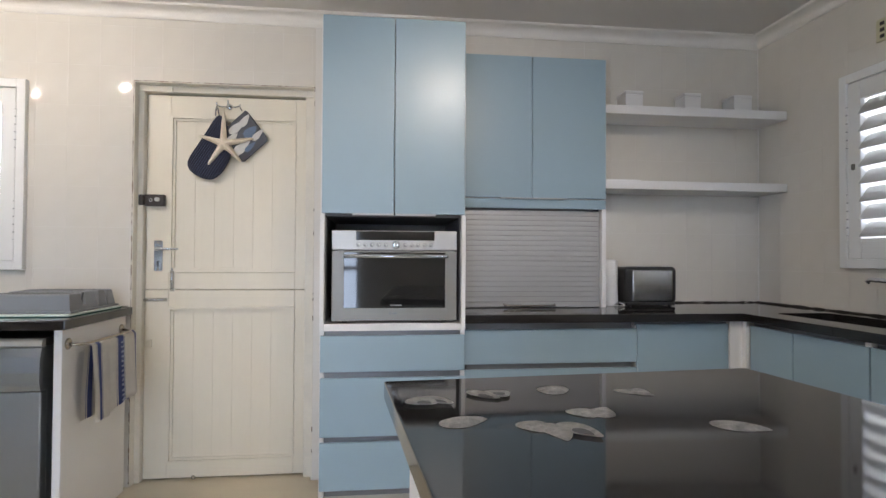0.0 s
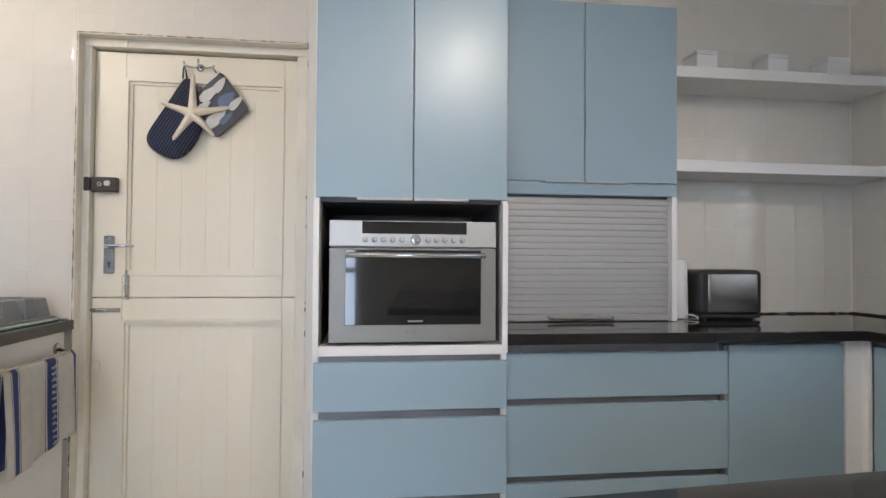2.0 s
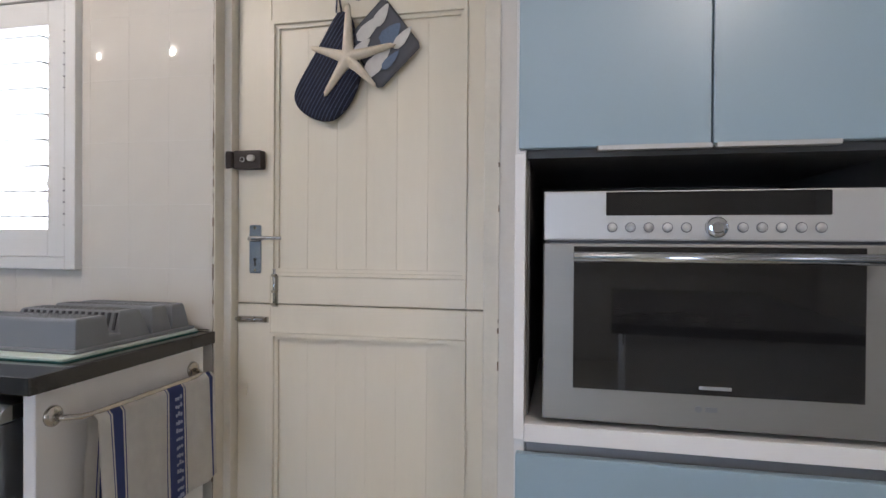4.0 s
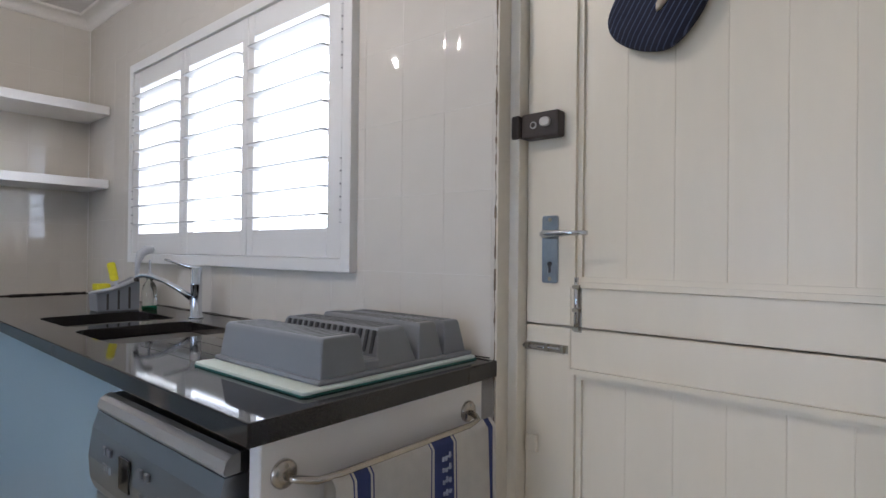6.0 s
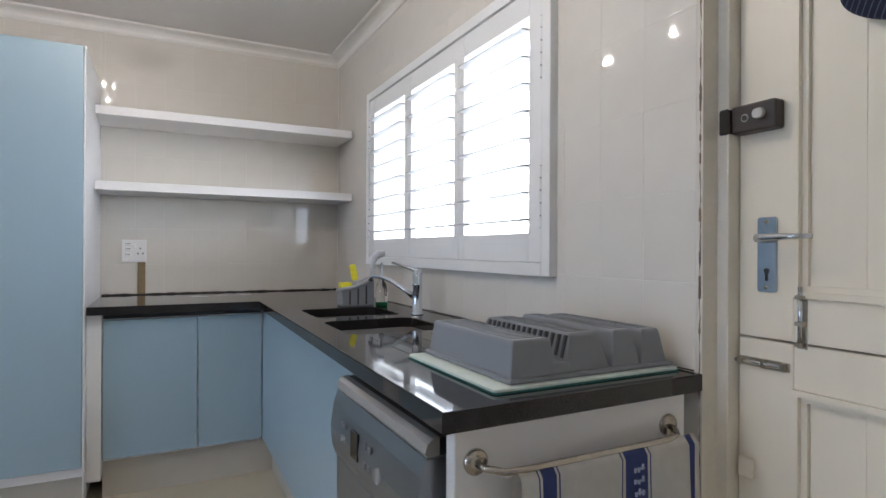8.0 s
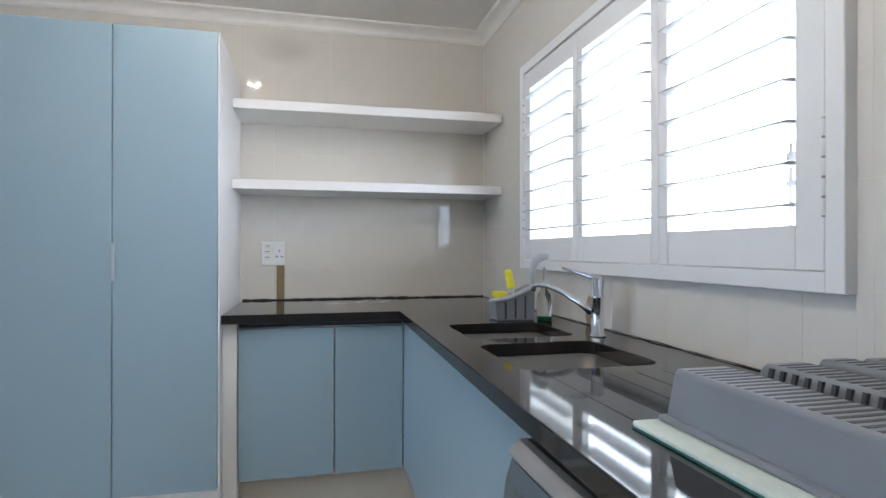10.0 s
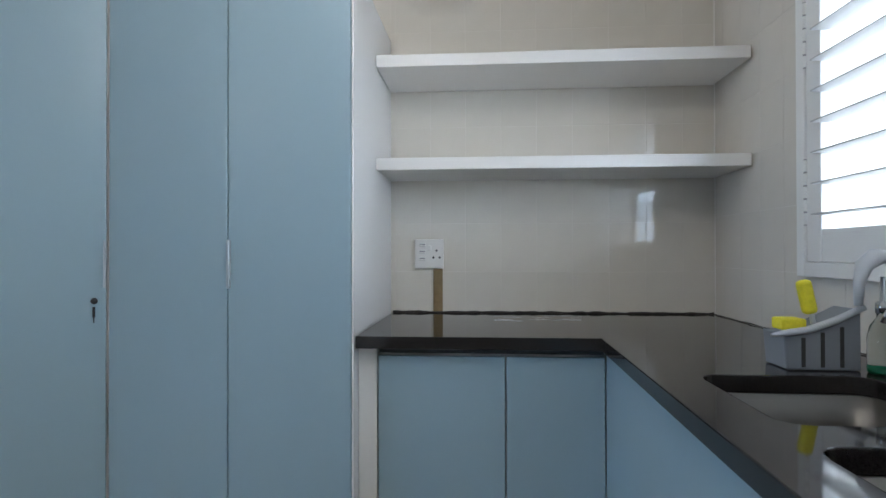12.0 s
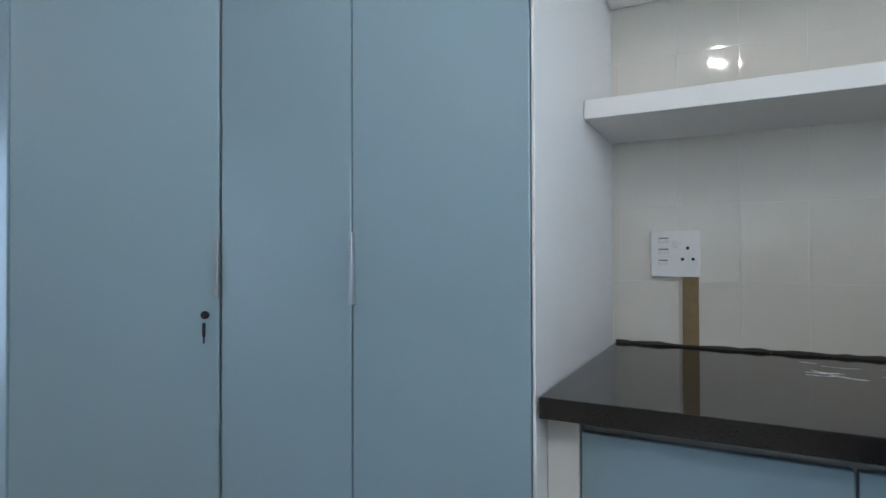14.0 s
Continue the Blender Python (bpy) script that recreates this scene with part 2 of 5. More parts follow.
def tube_bm(points, r, steps=12):
    """A round bar along points; r is a number or one radius a point."""
    pts = [Vector(p) for p in points]
    rs = r if isinstance(r, (list, tuple)) else [r] * len(pts)
    rings = []
    side = None
    for i, p in enumerate(pts):
        d = (pts[min(i + 1, len(pts) - 1)] - pts[max(i - 1, 0)]).normalized()
        if side is None:
            side = d.orthogonal().normalized()
        side = (side - d * side.dot(d)).normalized()
        up = d.cross(side)
        rings.append([p + rs[i] * (math.cos(a) * side + math.sin(a) * up) for a in (2 * math.pi * k / steps for k in range(steps))])
    return rings_bm(rings)


def prism_bm(outline, y0, y1, bevel=0.0, seg=2):
    """An outline in x and z, given thickness along y."""
    bm = rings_bm([[(x, y0, z) for x, z in outline], [(x, y1, z) for x, z in outline]])
    if bevel:
        bmesh.ops.bevel(bm, geom=[e for e in bm.edges], offset=bevel, segments=seg, profile=0.5, affect="EDGES")
    return bm


def slab_bm(outline, z0, z1, holes=(), bevel=0.003):
    """A flat slab with an outline in x and y, and holes through it."""
    bm = bmesh.new()
    edges = []
    for loop in (outline, *holes):
        vs = [bm.verts.new((x, y, z0)) for x, y in loop]
        edges += [bm.edges.new((vs[i], vs[(i + 1) % len(vs)])) for i in range(len(vs))]
    bmesh.ops.triangle_fill(bm, use_beauty=True, edges=edges)
    top = bmesh.ops.extrude_face_region(bm, geom=bm.faces[:])
    bmesh.ops.translate(bm, vec=(0, 0, z1 - z0), verts=[v for v in top["geom"] if isinstance(v, bmesh.types.BMVert)])
    bmesh.ops.recalc_face_normals(bm, faces=bm.faces[:])
    if bevel:
        bmesh.ops.dissolve_limit(bm, angle_limit=0.01, verts=bm.verts[:], edges=bm.edges[:])
        bmesh.ops.bevel(bm, geom=[e for e in bm.edges if len(e.link_faces) == 2 and e.calc_face_angle() > 0.6], offset=bevel, segments=2, profile=0.6, affect="EDGES")
    return bm


def round_rect(x0, x1, y0, y1, r, n=5):
    out = []
    for cx, cy, a in ((x1 - r, y1 - r, 0), (x0 + r, y1 - r, 90), (x0 + r, y0 + r, 180), (x1 - r, y0 + r, 270)):
        out += [(cx + r * math.cos(radians(a + 90 * i / n)), cy + r * math.sin(radians(a + 90 * i / n))) for i in range(n + 1)]
    return out


def mesh_of(name, bm, mat, smooth=False):
    me = bpy.data.meshes.new(name)
    bmesh.ops.recalc_face_normals(bm, faces=bm.faces[:])
    bm.to_mesh(me)
    bm.free()
    me.materials.append(mat)
    if smooth:
        for p in me.polygons:
            p.use_smooth = True
    return me


def place_of(ob):
    if ob.parent is None:
        return ob.matrix_basis.copy()
    return place_of(ob.parent) @ ob.matrix_parent_inverse @ ob.matrix_basis


def thing(name, at, label, category, group="", kind=""):
    """An Empty at the base of a thing; its parts are given in the world's metres."""
    ob = new(name)
    ob.empty_display_size = 0.05
    ob.matrix_basis = Matrix.Translation(at)
    return tagged(ob, label, category, group, kind)


def part(name, bm, mat, parent, label="", smooth=False):
    ob = new(name, mesh_of(name, bm, mat, smooth))
    ob.parent = parent
    ob.matrix_parent_inverse = place_of(parent).inverted()
    if label:
        ob["label"] = label
    return ob


def single(name, bm, mat, label, category, group="", kind="", smooth=False):
    return tagged(new(name, mesh_of(name, bm, mat, smooth)), label, category, group, kind)


def structure(name, bm, mat, label="", category=""):
    return tagged(new(name, mesh_of(name, bm, mat)), label, category, kind="structure")


# ---- plan ----
N, W, E, S = 3.02, -4.08, 2.17, -2.6        # inner faces of the four walls
H = 2.45                                   # ceiling
DX0, DX1, DH = -1.268, -0.362, 2.066         # doorway
NWIN = (-3.385, -1.807, 1.137, 2.007)           # north window opening: x, x, z, z
EWIN = (0.801, 2.379, 1.169, 1.989)             # east window opening: y, y, z, z
SWIN = (-2.30, -0.25, 0.05, 2.10)            # glazed south doors: x, x, z, z
T = 0.23


def wall_with_openings(name, along, a0, a1, f0, f1, holes, label):
    """A wall of boxes around its openings. along: 'x' or 'y'; f0, f1: its two faces; holes: (a, a, z, z)."""
    bm = bmesh.new()
    cuts = sorted({a0, a1, *(h[0] for h in holes), *(h[1] for h in holes)})
    for p, q in zip(cuts, cuts[1:]):
        spans = [(0.0, H + 0.12)]
        for h in holes:
            if h[0] <= p and q <= h[1]:
                spans = [s for u, v in spans for s in ((u, min(v, h[2])), (max(u, h[3]), v)) if s[1] - s[0] > 1e-6]
        for u, v in spans:
            if along == "x":
                add_box(bm, p, q, f0, f1, u, v)
            else:
                add_box(bm, f0, f1, p, q, u, v)
    bmesh.ops.remove_doubles(bm, verts=bm.verts[:], dist=1e-5)
    return structure(name, bm, GROUT if name in ("wall_north", "wall_west", "wall_east") else PLASTER, label, "wall")


floor = structure("floor", box_bm(W - T, E + T, S - T, N + T, -0.12, 0.0), FLOORM, "beige smooth sheet floor of the kitchen", "floor")
ceiling = structure("ceiling", box_bm(W - T, E + T, S - T, N + T, H, H + 0.15), CEIL, "plain off-white painted ceiling", "ceiling")
wall_n = wall_with_openings("wall_north", "x", W - T, E + T, N, N + T, [(DX0, DX1, 0.0, DH), NWIN], "kitchen wall clad in pale glazed tiles")
wall_w = wall_with_openings("wall_west", "y", S - T, N, W - T, W, [], "kitchen wall clad in pale glazed tiles")
wall_e = wall_with_openings("wall_east", "y", S - T, N, E, E + T, [EWIN], "kitchen wall clad in pale glazed tiles")
wall_with_openings("wall_south", "x", W, E, S - T, S, [SWIN], "plain painted wall")
ground = structure("ground", box_bm(-60, 60, -60, 60, -0.30, -0.125), CONCRETE, "pale paved ground outside", "ground")


def cornice(name, a0, a1, fixed, axis, sign):
    """A coved moulding between a wall and the ceiling, mitred by overlap at its ends."""
    prof = [(0, 2.388), (0.005, 2.388), (0.010, 2.396), (0.013, 2.403)]
    prof += [(0.013 + 0.050 * (1 - math.cos(radians(a))), 2.403 + 0.034 * math.sin(radians(a))) for a in range(15, 91, 15)]
    prof += [(0.070, 2.440), (0.073, H), (0, H)]
    ring = lambda a: [(a, fixed + sign * d, z) if axis == "x" else (fixed + sign * d, a, z) for d, z in prof]
    return structure(name, rings_bm([ring(a0), ring(a1)]), CORNICE, "white coved plaster cornice", "cornice")


cornice("cornice_north", W, E, N - 0.001, "x", -1)
cornice("cornice_west", S, N, W + 0.001, "y", 1)
cornice("cornice_east", S, N, E - 0.001, "y", -1)
cornice("cornice_south", W, E, S + 0.001, "x", 1)

# ---- outdoors through the windows ----
structure("backdrop_north", box_bm(-16, 16.0, 5.6, 5.65, -0.1, 5.0), glowing("bright_sky_north", (0.86, 0.93, 1.0), GLOW_N), "bright overexposed daylight outside", "sky")
structure("backdrop_east", box_bm(5.6, 5.65, -3, 6.0, -0.1, 5.5), glowing("bright_sky_east", (0.86, 0.93, 1.0), GLOW_E), "bright overexposed daylight outside", "sky")
structure("backdrop_south", box_bm(-9.5, 4.5, -6.05, -6.0, -0.1, 4.5), glowing("bright_sky_south", (0.64, 0.79, 1.0), GLOW_S), "bright daylight outside the glazed doors", "sky")

# ---- ceiling downlights ----
def downlight(x, y, power, aim=None):
    """A twin ceiling spotlight; aim is the point that a shaded one is turned to."""
    d = thing("ceiling_spotlight", (x, y, H), "small white twin ceiling spotlight with glowing bulbs, switched on", "ceiling light", "ceiling spotlights")
    part("base", lathe_bm([(0.045, 0), (0.045, -0.012), (0.038, -0.020), (0.012, -0.022), (0.010, -0.030), (0.004, -0.031)], 28, Matrix.Translation((x, y, H - 0.0005))), SOCKETW, d, "white round base", smooth=True)
    for k in (-0.026, 0.026):
        part("arm", tube_bm([(x, y, H - 0.026), (x + k, y + k, H - 0.036), (x + k, y + k, H - 0.050)], 0.004, 8), SOCKETW, d, smooth=True)
        part("bulb", lathe_bm([(0.002, -0.049), (0.007, -0.052), (0.010, -0.060), (0.010, -0.068), (0.006, -0.075), (0.002, -0.077)], 16, Matrix.Translation((x + k, y + k, H))), REFLDISC, d, "glowing bulb", smooth=True)
        lamp = new("spotlight_lamp", bpy.data.lights.new("spotlight_lamp", "SPOT" if aim else "POINT"))
        lamp.data.energy, lamp.data.shadow_soft_size, lamp.data.color = power * LAMP_W * 3, 0.010, (1.0, 0.91, 0.80)
        at = (x + k, y + k, H - 0.092)
        lamp.matrix_world = look(at, aim) if aim else Matrix.Translation(at)
        if aim:
            lamp.data.spot_size, lamp.data.spot_blend = radians(88), 0.9


downlight(-2.55, 1.60, 0.32)
downlight(-1.80, 1.87, 1.4)
downlight(-3.05, 1.62, 0.15)
downlight(0.42, 0.80, 2.6, (0.50, 2.4, 1.15))
downlight(-0.35, 0.12, 0.5)
# ---- stable door in the north wall ----
def chips(bm, pts, n, seed):
    """Small flakes of missing paint along a line."""
    rnd = random.Random(seed)
    a, b = Vector(pts[0]), Vector(pts[1])
    for i in range(n):
        c = a.lerp(b, rnd.random())
        s = rnd.uniform(0.003, 0.014)
        w = rnd.uniform(0.0010, 0.0026)
        if abs((b - a).z) > abs((b - a).x):
            add_box(bm, c.x - w, c.x + w, c.y - 0.0015, c.y + 0.0015, c.z - s, c.z + s)
        else:
            add_box(bm, c.x - s, c.x + s, c.y - 0.0015, c.y + 0.0015, c.z - w, c.z + w)


frame_d = thing("door_frame", (-0.82, 3.09, 0.0), "off-white painted timber door frame with chipped edges", "door frame", kind="structure")
part("jamb", box_bm(DX0 + 0.001, DX0 + 0.032, 3.062, N + T - 0.01, 0.0, DH - 0.04, 0.002), FRAMEPAINT, frame_d)
part("jamb", box_bm(DX1 - 0.050, DX1 - 0.001, 3.062, N + T - 0.01, 0.0, DH - 0.04, 0.002), FRAMEPAINT, frame_d)
part("head", box_bm(DX0 + 0.001, DX1 - 0.001, 3.062, N + T - 0.01, DH - 0.038, DH - 0.001, 0.002), FRAMEPAINT, frame_d)
trimb = box_bm(DX0 - 0.001, DX0 + 0.006, N - 0.006, N + 0.05, 0.0, DH, 0.001)
add_box(trimb, DX1 - 0.006, DX1 + 0.001, N - 0.006, N + 0.05, 0.0, DH)
add_box(trimb, DX0, DX1, N - 0.006, N + 0.05, DH - 0.006, DH + 0.001)
part("reveal_edge", trimb, FRAMEPAINT, frame_d)
flk = bmesh.new()
chips(flk, ((DX0, N - 0.007, 0.1), (DX0, N - 0.007, DH)), 30, 1)
chips(flk, ((DX1, N - 0.007, 0.1), (DX1, N - 0.007, DH)), 9, 2)
chips(flk, ((DX0, N - 0.007, DH), (DX1, N - 0.007, DH)), 16, 3)
part("chipped_paint", flk, CHIP, frame_d, "flaked bare edge")
rnd = random.Random(11)
for a, b in (((DX0, N - 0.0062, 0.02), (DX0, N - 0.0062, DH)), ((DX0, N - 0.0062, DH), (DX1, N - 0.0062, DH))):
    line = [Vector(a).lerp(Vector(b), i / 150) + Vector((rnd.uniform(-1, 1) * 0.0012, 0, rnd.uniform(-1, 1) * 0.0012)) for i in range(151)]
    part("paint_crack", tube_bm(line, [0.0003 + 0.0016 * max(0, rnd.gauss(0.45, 0.45)) for _ in line], 5), CHIP, frame_d, "ragged dark crack in the paint")

LX0, LX1 = -1.234, -0.414


def leaf(z0, z1, p0, p1, name, label):
    """One leaf of the stable door: stiles, rails and a boarded panel set back between mouldings."""
    d = thing(name, (LX1, 3.11, z0), label, "door", kind="structure")
    sx0, sx1 = LX0 + 0.118, LX1 - 0.055
    part("stile", box_bm(LX0, sx0, 3.098, 3.140, z0, z1, 0.002), CREAM, d)
    part("stile", box_bm(sx1, LX1, 3.098, 3.140, z0, z1, 0.002), CREAM, d)
    part("rail", box_bm(sx0 + 0.0005, sx1 - 0.0005, 3.098, 3.140, z0, p0, 0.002), CREAM, d)
    part("rail", box_bm(sx0 + 0.0005, sx1 - 0.0005, 3.098, 3.140, p1, z1, 0.002), CREAM, d)
    mould = bmesh.new()
    for k, (off, y) in enumerate(((0.0, 3.0925), (0.012, 3.104))):
        w = 0.012
        add_box(mould, sx0 + off, sx0 + off + w, y, 3.118, p0 + off, p1 - off)
        add_box(mould, sx1 - off - w, sx1 - off, y, 3.118, p0 + off, p1 - off)
        add_box(mould, sx0 + off + w, sx1 - off - w, y, 3.118, p1 - off - w, p1 - off)
        add_box(mould, sx0 + off + w, sx1 - off - w, y, 3.118, p0 + off, p0 + off + w)
    part("moulding", mould, CREAM, d)
    nb = 6
    for i in range(nb):
        a = sx0 + 0.024 + (sx1 - sx0 - 0.048) * i / nb
        b = sx0 + 0.024 + (sx1 - sx0 - 0.048) * (i + 1) / nb
        part("panel_board", box_bm(a + 0.00002, b - 0.00002, 3.113, 3.126, p0 + 0.02, p1 - 0.02, 0.0011), CREAM, d)
    return d


upper = leaf(0.995, 2.020, 1.085, 1.912, "door_1", "cream painted upper leaf of a stable door, shut")
lower = leaf(0.008, 0.991, 0.085, 0.900, "door_2", "cream painted lower leaf of a stable door, shut")
for d, zs in ((upper, (1.752, 1.120)), (lower, (0.80, 0.22))):
    for z in zs:
        hinge = part("hinge", lathe_bm([(0.006, 0), (0.006, 0.10)], 10, Matrix.Translation((LX1 + 0.004, 3.094, z))), CREAM, d, "painted-over hinge knuckle", smooth=True)
stop = part("foot_bolt", lathe_bm([(0.009, 0), (0.011, 0.006), (0.006, 0.016)], 12, Matrix.Translation((-0.98, 3.094, 0.004))), BRASS, lower, "small dark floor stop", smooth=True)

part("rebate_strip", box_bm(LX0 - 0.004, LX1 + 0.004, 3.141, 3.150, 0.94, 1.05), CREAM, upper)
backing = structure("door_stop", box_bm(DX0 + 0.002, DX1 - 0.002, 3.152, 3.165, 0.0, DH - 0.002), CREAM, "cream boards at the back of the stable door", "door")
part("top_catch", box_bm(-1.149, -1.093, 3.050, 3.0615, 2.024, 2.052, 0.003, 2), FRAMEPAINT, frame_d, "painted-over catch")
part("small_catch", box_bm(-1.228, -1.196, 3.086, 3.0975, 0.690, 0.732, 0.003, 2), CREAM, lower, "painted-over catch")
# lever handle on its back plate
handle = part("lock_plate", prism_bm(round_rect(-1.190, -1.148, 1.092, 1.250, 0.006, 3), 3.093, 3.0985, 0.001, 1), PLATE, upper, "chrome lever lock plate")
lev = tube_bm([(-1.169, 3.096, 1.205), (-1.169, 3.062, 1.205), (-1.161, 3.050, 1.205), (-1.136, 3.046, 1.206), (-1.096, 3.047, 1.207), (-1.056, 3.054, 1.207)], [0.010, 0.009, 0.009, 0.008, 0.006, 0.005])
part("lever", lev, CHROME, handle, smooth=True)
key = lathe_bm([(0.0055, 0), (0.0055, 0.0012)], 14, Matrix.Translation((-1.169, 3.0925, 1.137)) @ Matrix.Rotation(radians(90), 4, "X"))
add_box(key, -1.1715, -1.1665, 3.0914, 3.0926, 1.116, 1.137)
part("keyhole", key, BLACKPL, handle)
for z in (1.102, 1.240):
    part("screw", lathe_bm([(0.005, 0), (0.004, 0.002)], 12, Matrix.Translation((-1.169, 3.093, z)) @ Matrix.Rotation(radians(90), 4, "X")), BRASS, handle, smooth=True)
# rim lock
rim = part("rim_lock", box_bm(-1.232, -1.134, 3.064, 3.098, 1.430, 1.490, 0.005, 2), BROWNPL, upper, "dark brown rim night latch")
part("snib", prism_bm(round_rect(-1.178, -1.152, 1.453, 1.474, 0.009, 4), 3.053, 3.064, 0.002, 1), SILVER, rim, "silver thumb slide", smooth=False)
cyl = part("cylinder_ring", lathe_bm([(0.0085, 0), (0.0085, 0.003), (0.007, 0.0035)], 16, Matrix.Translation((-1.198, 3.064, 1.460)) @ Matrix.Rotation(radians(90), 4, "X")), SILVER, rim, smooth=True)
part("cylinder_face", lathe_bm([(0.0058, 0), (0.0058, 0.0042)], 14, Matrix.Translation((-1.198, 3.064, 1.460)) @ Matrix.Rotation(radians(90), 4, "X")), BROWNPL, cyl, "dark keyway")
part("latch_keep", box_bm(-1.258, -1.2335, 3.058, 3.090, 1.432, 1.488, 0.004), BROWNPL, frame_d, "dark brown latch keep")


def barrel_bolt(name, c, length, axis, parent, label):
    """A sliding bolt on a small base plate with three straps."""
    x, y, z = c
    m = Matrix.Translation(c) @ (Matrix.Rotation(radians(90), 4, "Y") if axis == "z" else Matrix.Identity(4))
    bm = bmesh.new()
    add_box(bm, -length / 2, length / 2, -0.002, 0.0, -0.0095, 0.0095, m)
    b = part(name, bm, BRASS, parent, label)
    rod = tube_bm([m @ Vector((-length / 2 - 0.012, -0.009, 0)), m @ Vector((length / 2 - 0.01, -0.009, 0))], 0.0048, 10)
    part("bolt_rod", rod, CHROME, b, smooth=True)
    for k in (-0.42, 0.05, 0.42):
        s = bmesh.new()
        add_box(s, k * length - 0.004, k * length + 0.004, -0.0145, -0.0015, -0.008, 0.008, m)
        part("strap", s, BRASS, b)
    return b


barrel_bolt("barrel_bolt", (-1.178, 3.0985, 0.941), 0.112, "x", lower, "tarnished nickel barrel bolt")
barrel_bolt("barrel_bolt", (-1.098, 3.0985, 1.040), 0.112, "z", upper, "tarnished nickel barrel bolt")


# ---- plantation shutter windows ----
def shutter_window(name, p0, p1, z0, z1, panels, tilt, to_world, label):
    """Framed shutter panels with turned blades, in a plane: u along the wall, v out of the wall into the room, z up."""
    win = thing(name, to_world((p0 + p1) / 2, 0, z0), label, "window", kind="structure")

    def ub(u0, u1, v0, v1, a, b, bevel=0.002):
        q0, q1 = to_world(u0, v0, a), to_world(u1, v1, b)
        return box_bm(min(q0[0], q1[0]), max(q0[0], q1[0]), min(q0[1], q1[1]), max(q0[1], q1[1]), a, b, bevel)

    fw = 0.041
    for u0, u1, a, b in ((p0, p0 + fw, z0, z1), (p1 - fw, p1, z0, z1), (p0 + fw, p1 - fw, z1 - fw, z1), (p0 + fw, p1 - fw, z0, z0 + fw)):
        part("window_frame", ub(u0, u1, -0.05, 0.030, a, b), SHUTTER, win)
    # strips added behind the panels to block glow through their gaps
    for u0, u1, a, b in ((p0 + fw, p1 - fw, z0 + fw, z0 + fw + 0.012), (p0 + fw, p1 - fw, z1 - fw - 0.012, z1 - fw), (p0 + fw, p0 + fw + 0.012, z0 + fw + 0.012, z1 - fw - 0.012), (p1 - fw - 0.012, p1 - fw, z0 + fw + 0.012, z1 - fw - 0.012)):
        part("light_stop", ub(u0, u1, -0.048, -0.006, a, b, 0.001), SHUTTER, win)
    a0, a1 = p0 + fw + 0.003, p1 - fw - 0.003
    zb, zt = z0 + fw + 0.002, z1 - fw - 0.005
    end, mid, rb, rt = 0.070, 0.0395, 0.092, 0.080
    clear = (a1 - a0 - 2 * end - 2 * mid * (panels - 1)) / panels
    u0 = a0
    for k in range(panels):
        s0, s1 = end if k == 0 else mid, end if k == panels - 1 else mid
        u1 = u0 + s0 + clear + s1
        q0, q1 = u0 + 0.0015, u1 - 0.0015
        pan = part("shutter_panel", ub(q0, u0 + s0, -0.004, 0.025, zb, zt), SHUTTER, win, "white hinged shutter panel")
        part("stile", ub(u1 - s1, q1, -0.004, 0.025, zb, zt), SHUTTER, pan)
        part("rail", ub(u0 + s0, u1 - s1, -0.003, 0.024, zb, zb + rb), SHUTTER, pan)
        part("rail", ub(u0 + s0, u1 - s1, -0.003, 0.024, zt - rt, zt), SHUTTER, pan)
        lo, hi = zb + rb, zt - rt
        n = 8
        for i in range(n):
            zc = lo + (hi - lo) * (i + 0.5) / n
            half, th = 0.043, 0.0045
            prof = [(-half, 0.0018), (-half * 0.6, th * 0.8), (0, th), (half * 0.6, th * 0.8), (half, 0.0018), (half, -0.0018), (half * 0.6, -th * 0.8), (0, -th), (-half * 0.6, -th * 0.8), (-half, -0.0018)]
            c, s = math.cos(radians(tilt)), math.sin(radians(tilt))
            ring = lambda u: [to_world(u, 0.0105 + d * c - e * s, zc + d * s + e * c) for d, e in prof]
            part("blade", rings_bm([ring(u0 + s0 + 0.002), ring(u1 - s1 - 0.002)]), BLADE, pan)
        if k in (0, panels - 1):
            u = u0 if k == 0 else u1
            for hz in (zt - 0.297, zb + 0.105):
                hinge = part("hinge", lathe_bm([(0.0045, 0), (0.0045, 0.192)], 10, Matrix.Translation(to_world(u, 0.028, hz))), HINGEM, pan, "long grey hinge", smooth=True)
                for j in range(5):
                    part("knuckle", lathe_bm([(0.0058, 0.002), (0.0062, 0.003), (0.0062, 0.034), (0.0058, 0.035)], 10, Matrix.Translation(to_world(u, 0.028, hz + 0.0385 * j))), SHUTTER, hinge, smooth=True)
        u0 = u1
    return win


shutter_window("window_1", -3.424, -1.768, 1.098, 2.046, 3, -3, lambda u, v, z: (u, N - v, z), "white plantation shutters over the sink window, blades open")
east_w = shutter_window("window_2", 0.762, 2.418, 1.130, 2.028, 3, -52, lambda u, v, z: (E - v, u, z), "white plantation shutters, blades tilted nearly shut")
part("catch", box_bm(E - 0.037, E - 0.0255, 2.330, 2.344, 1.580, 1.607, 0.002), STEEL, east_w, "small steel catch")

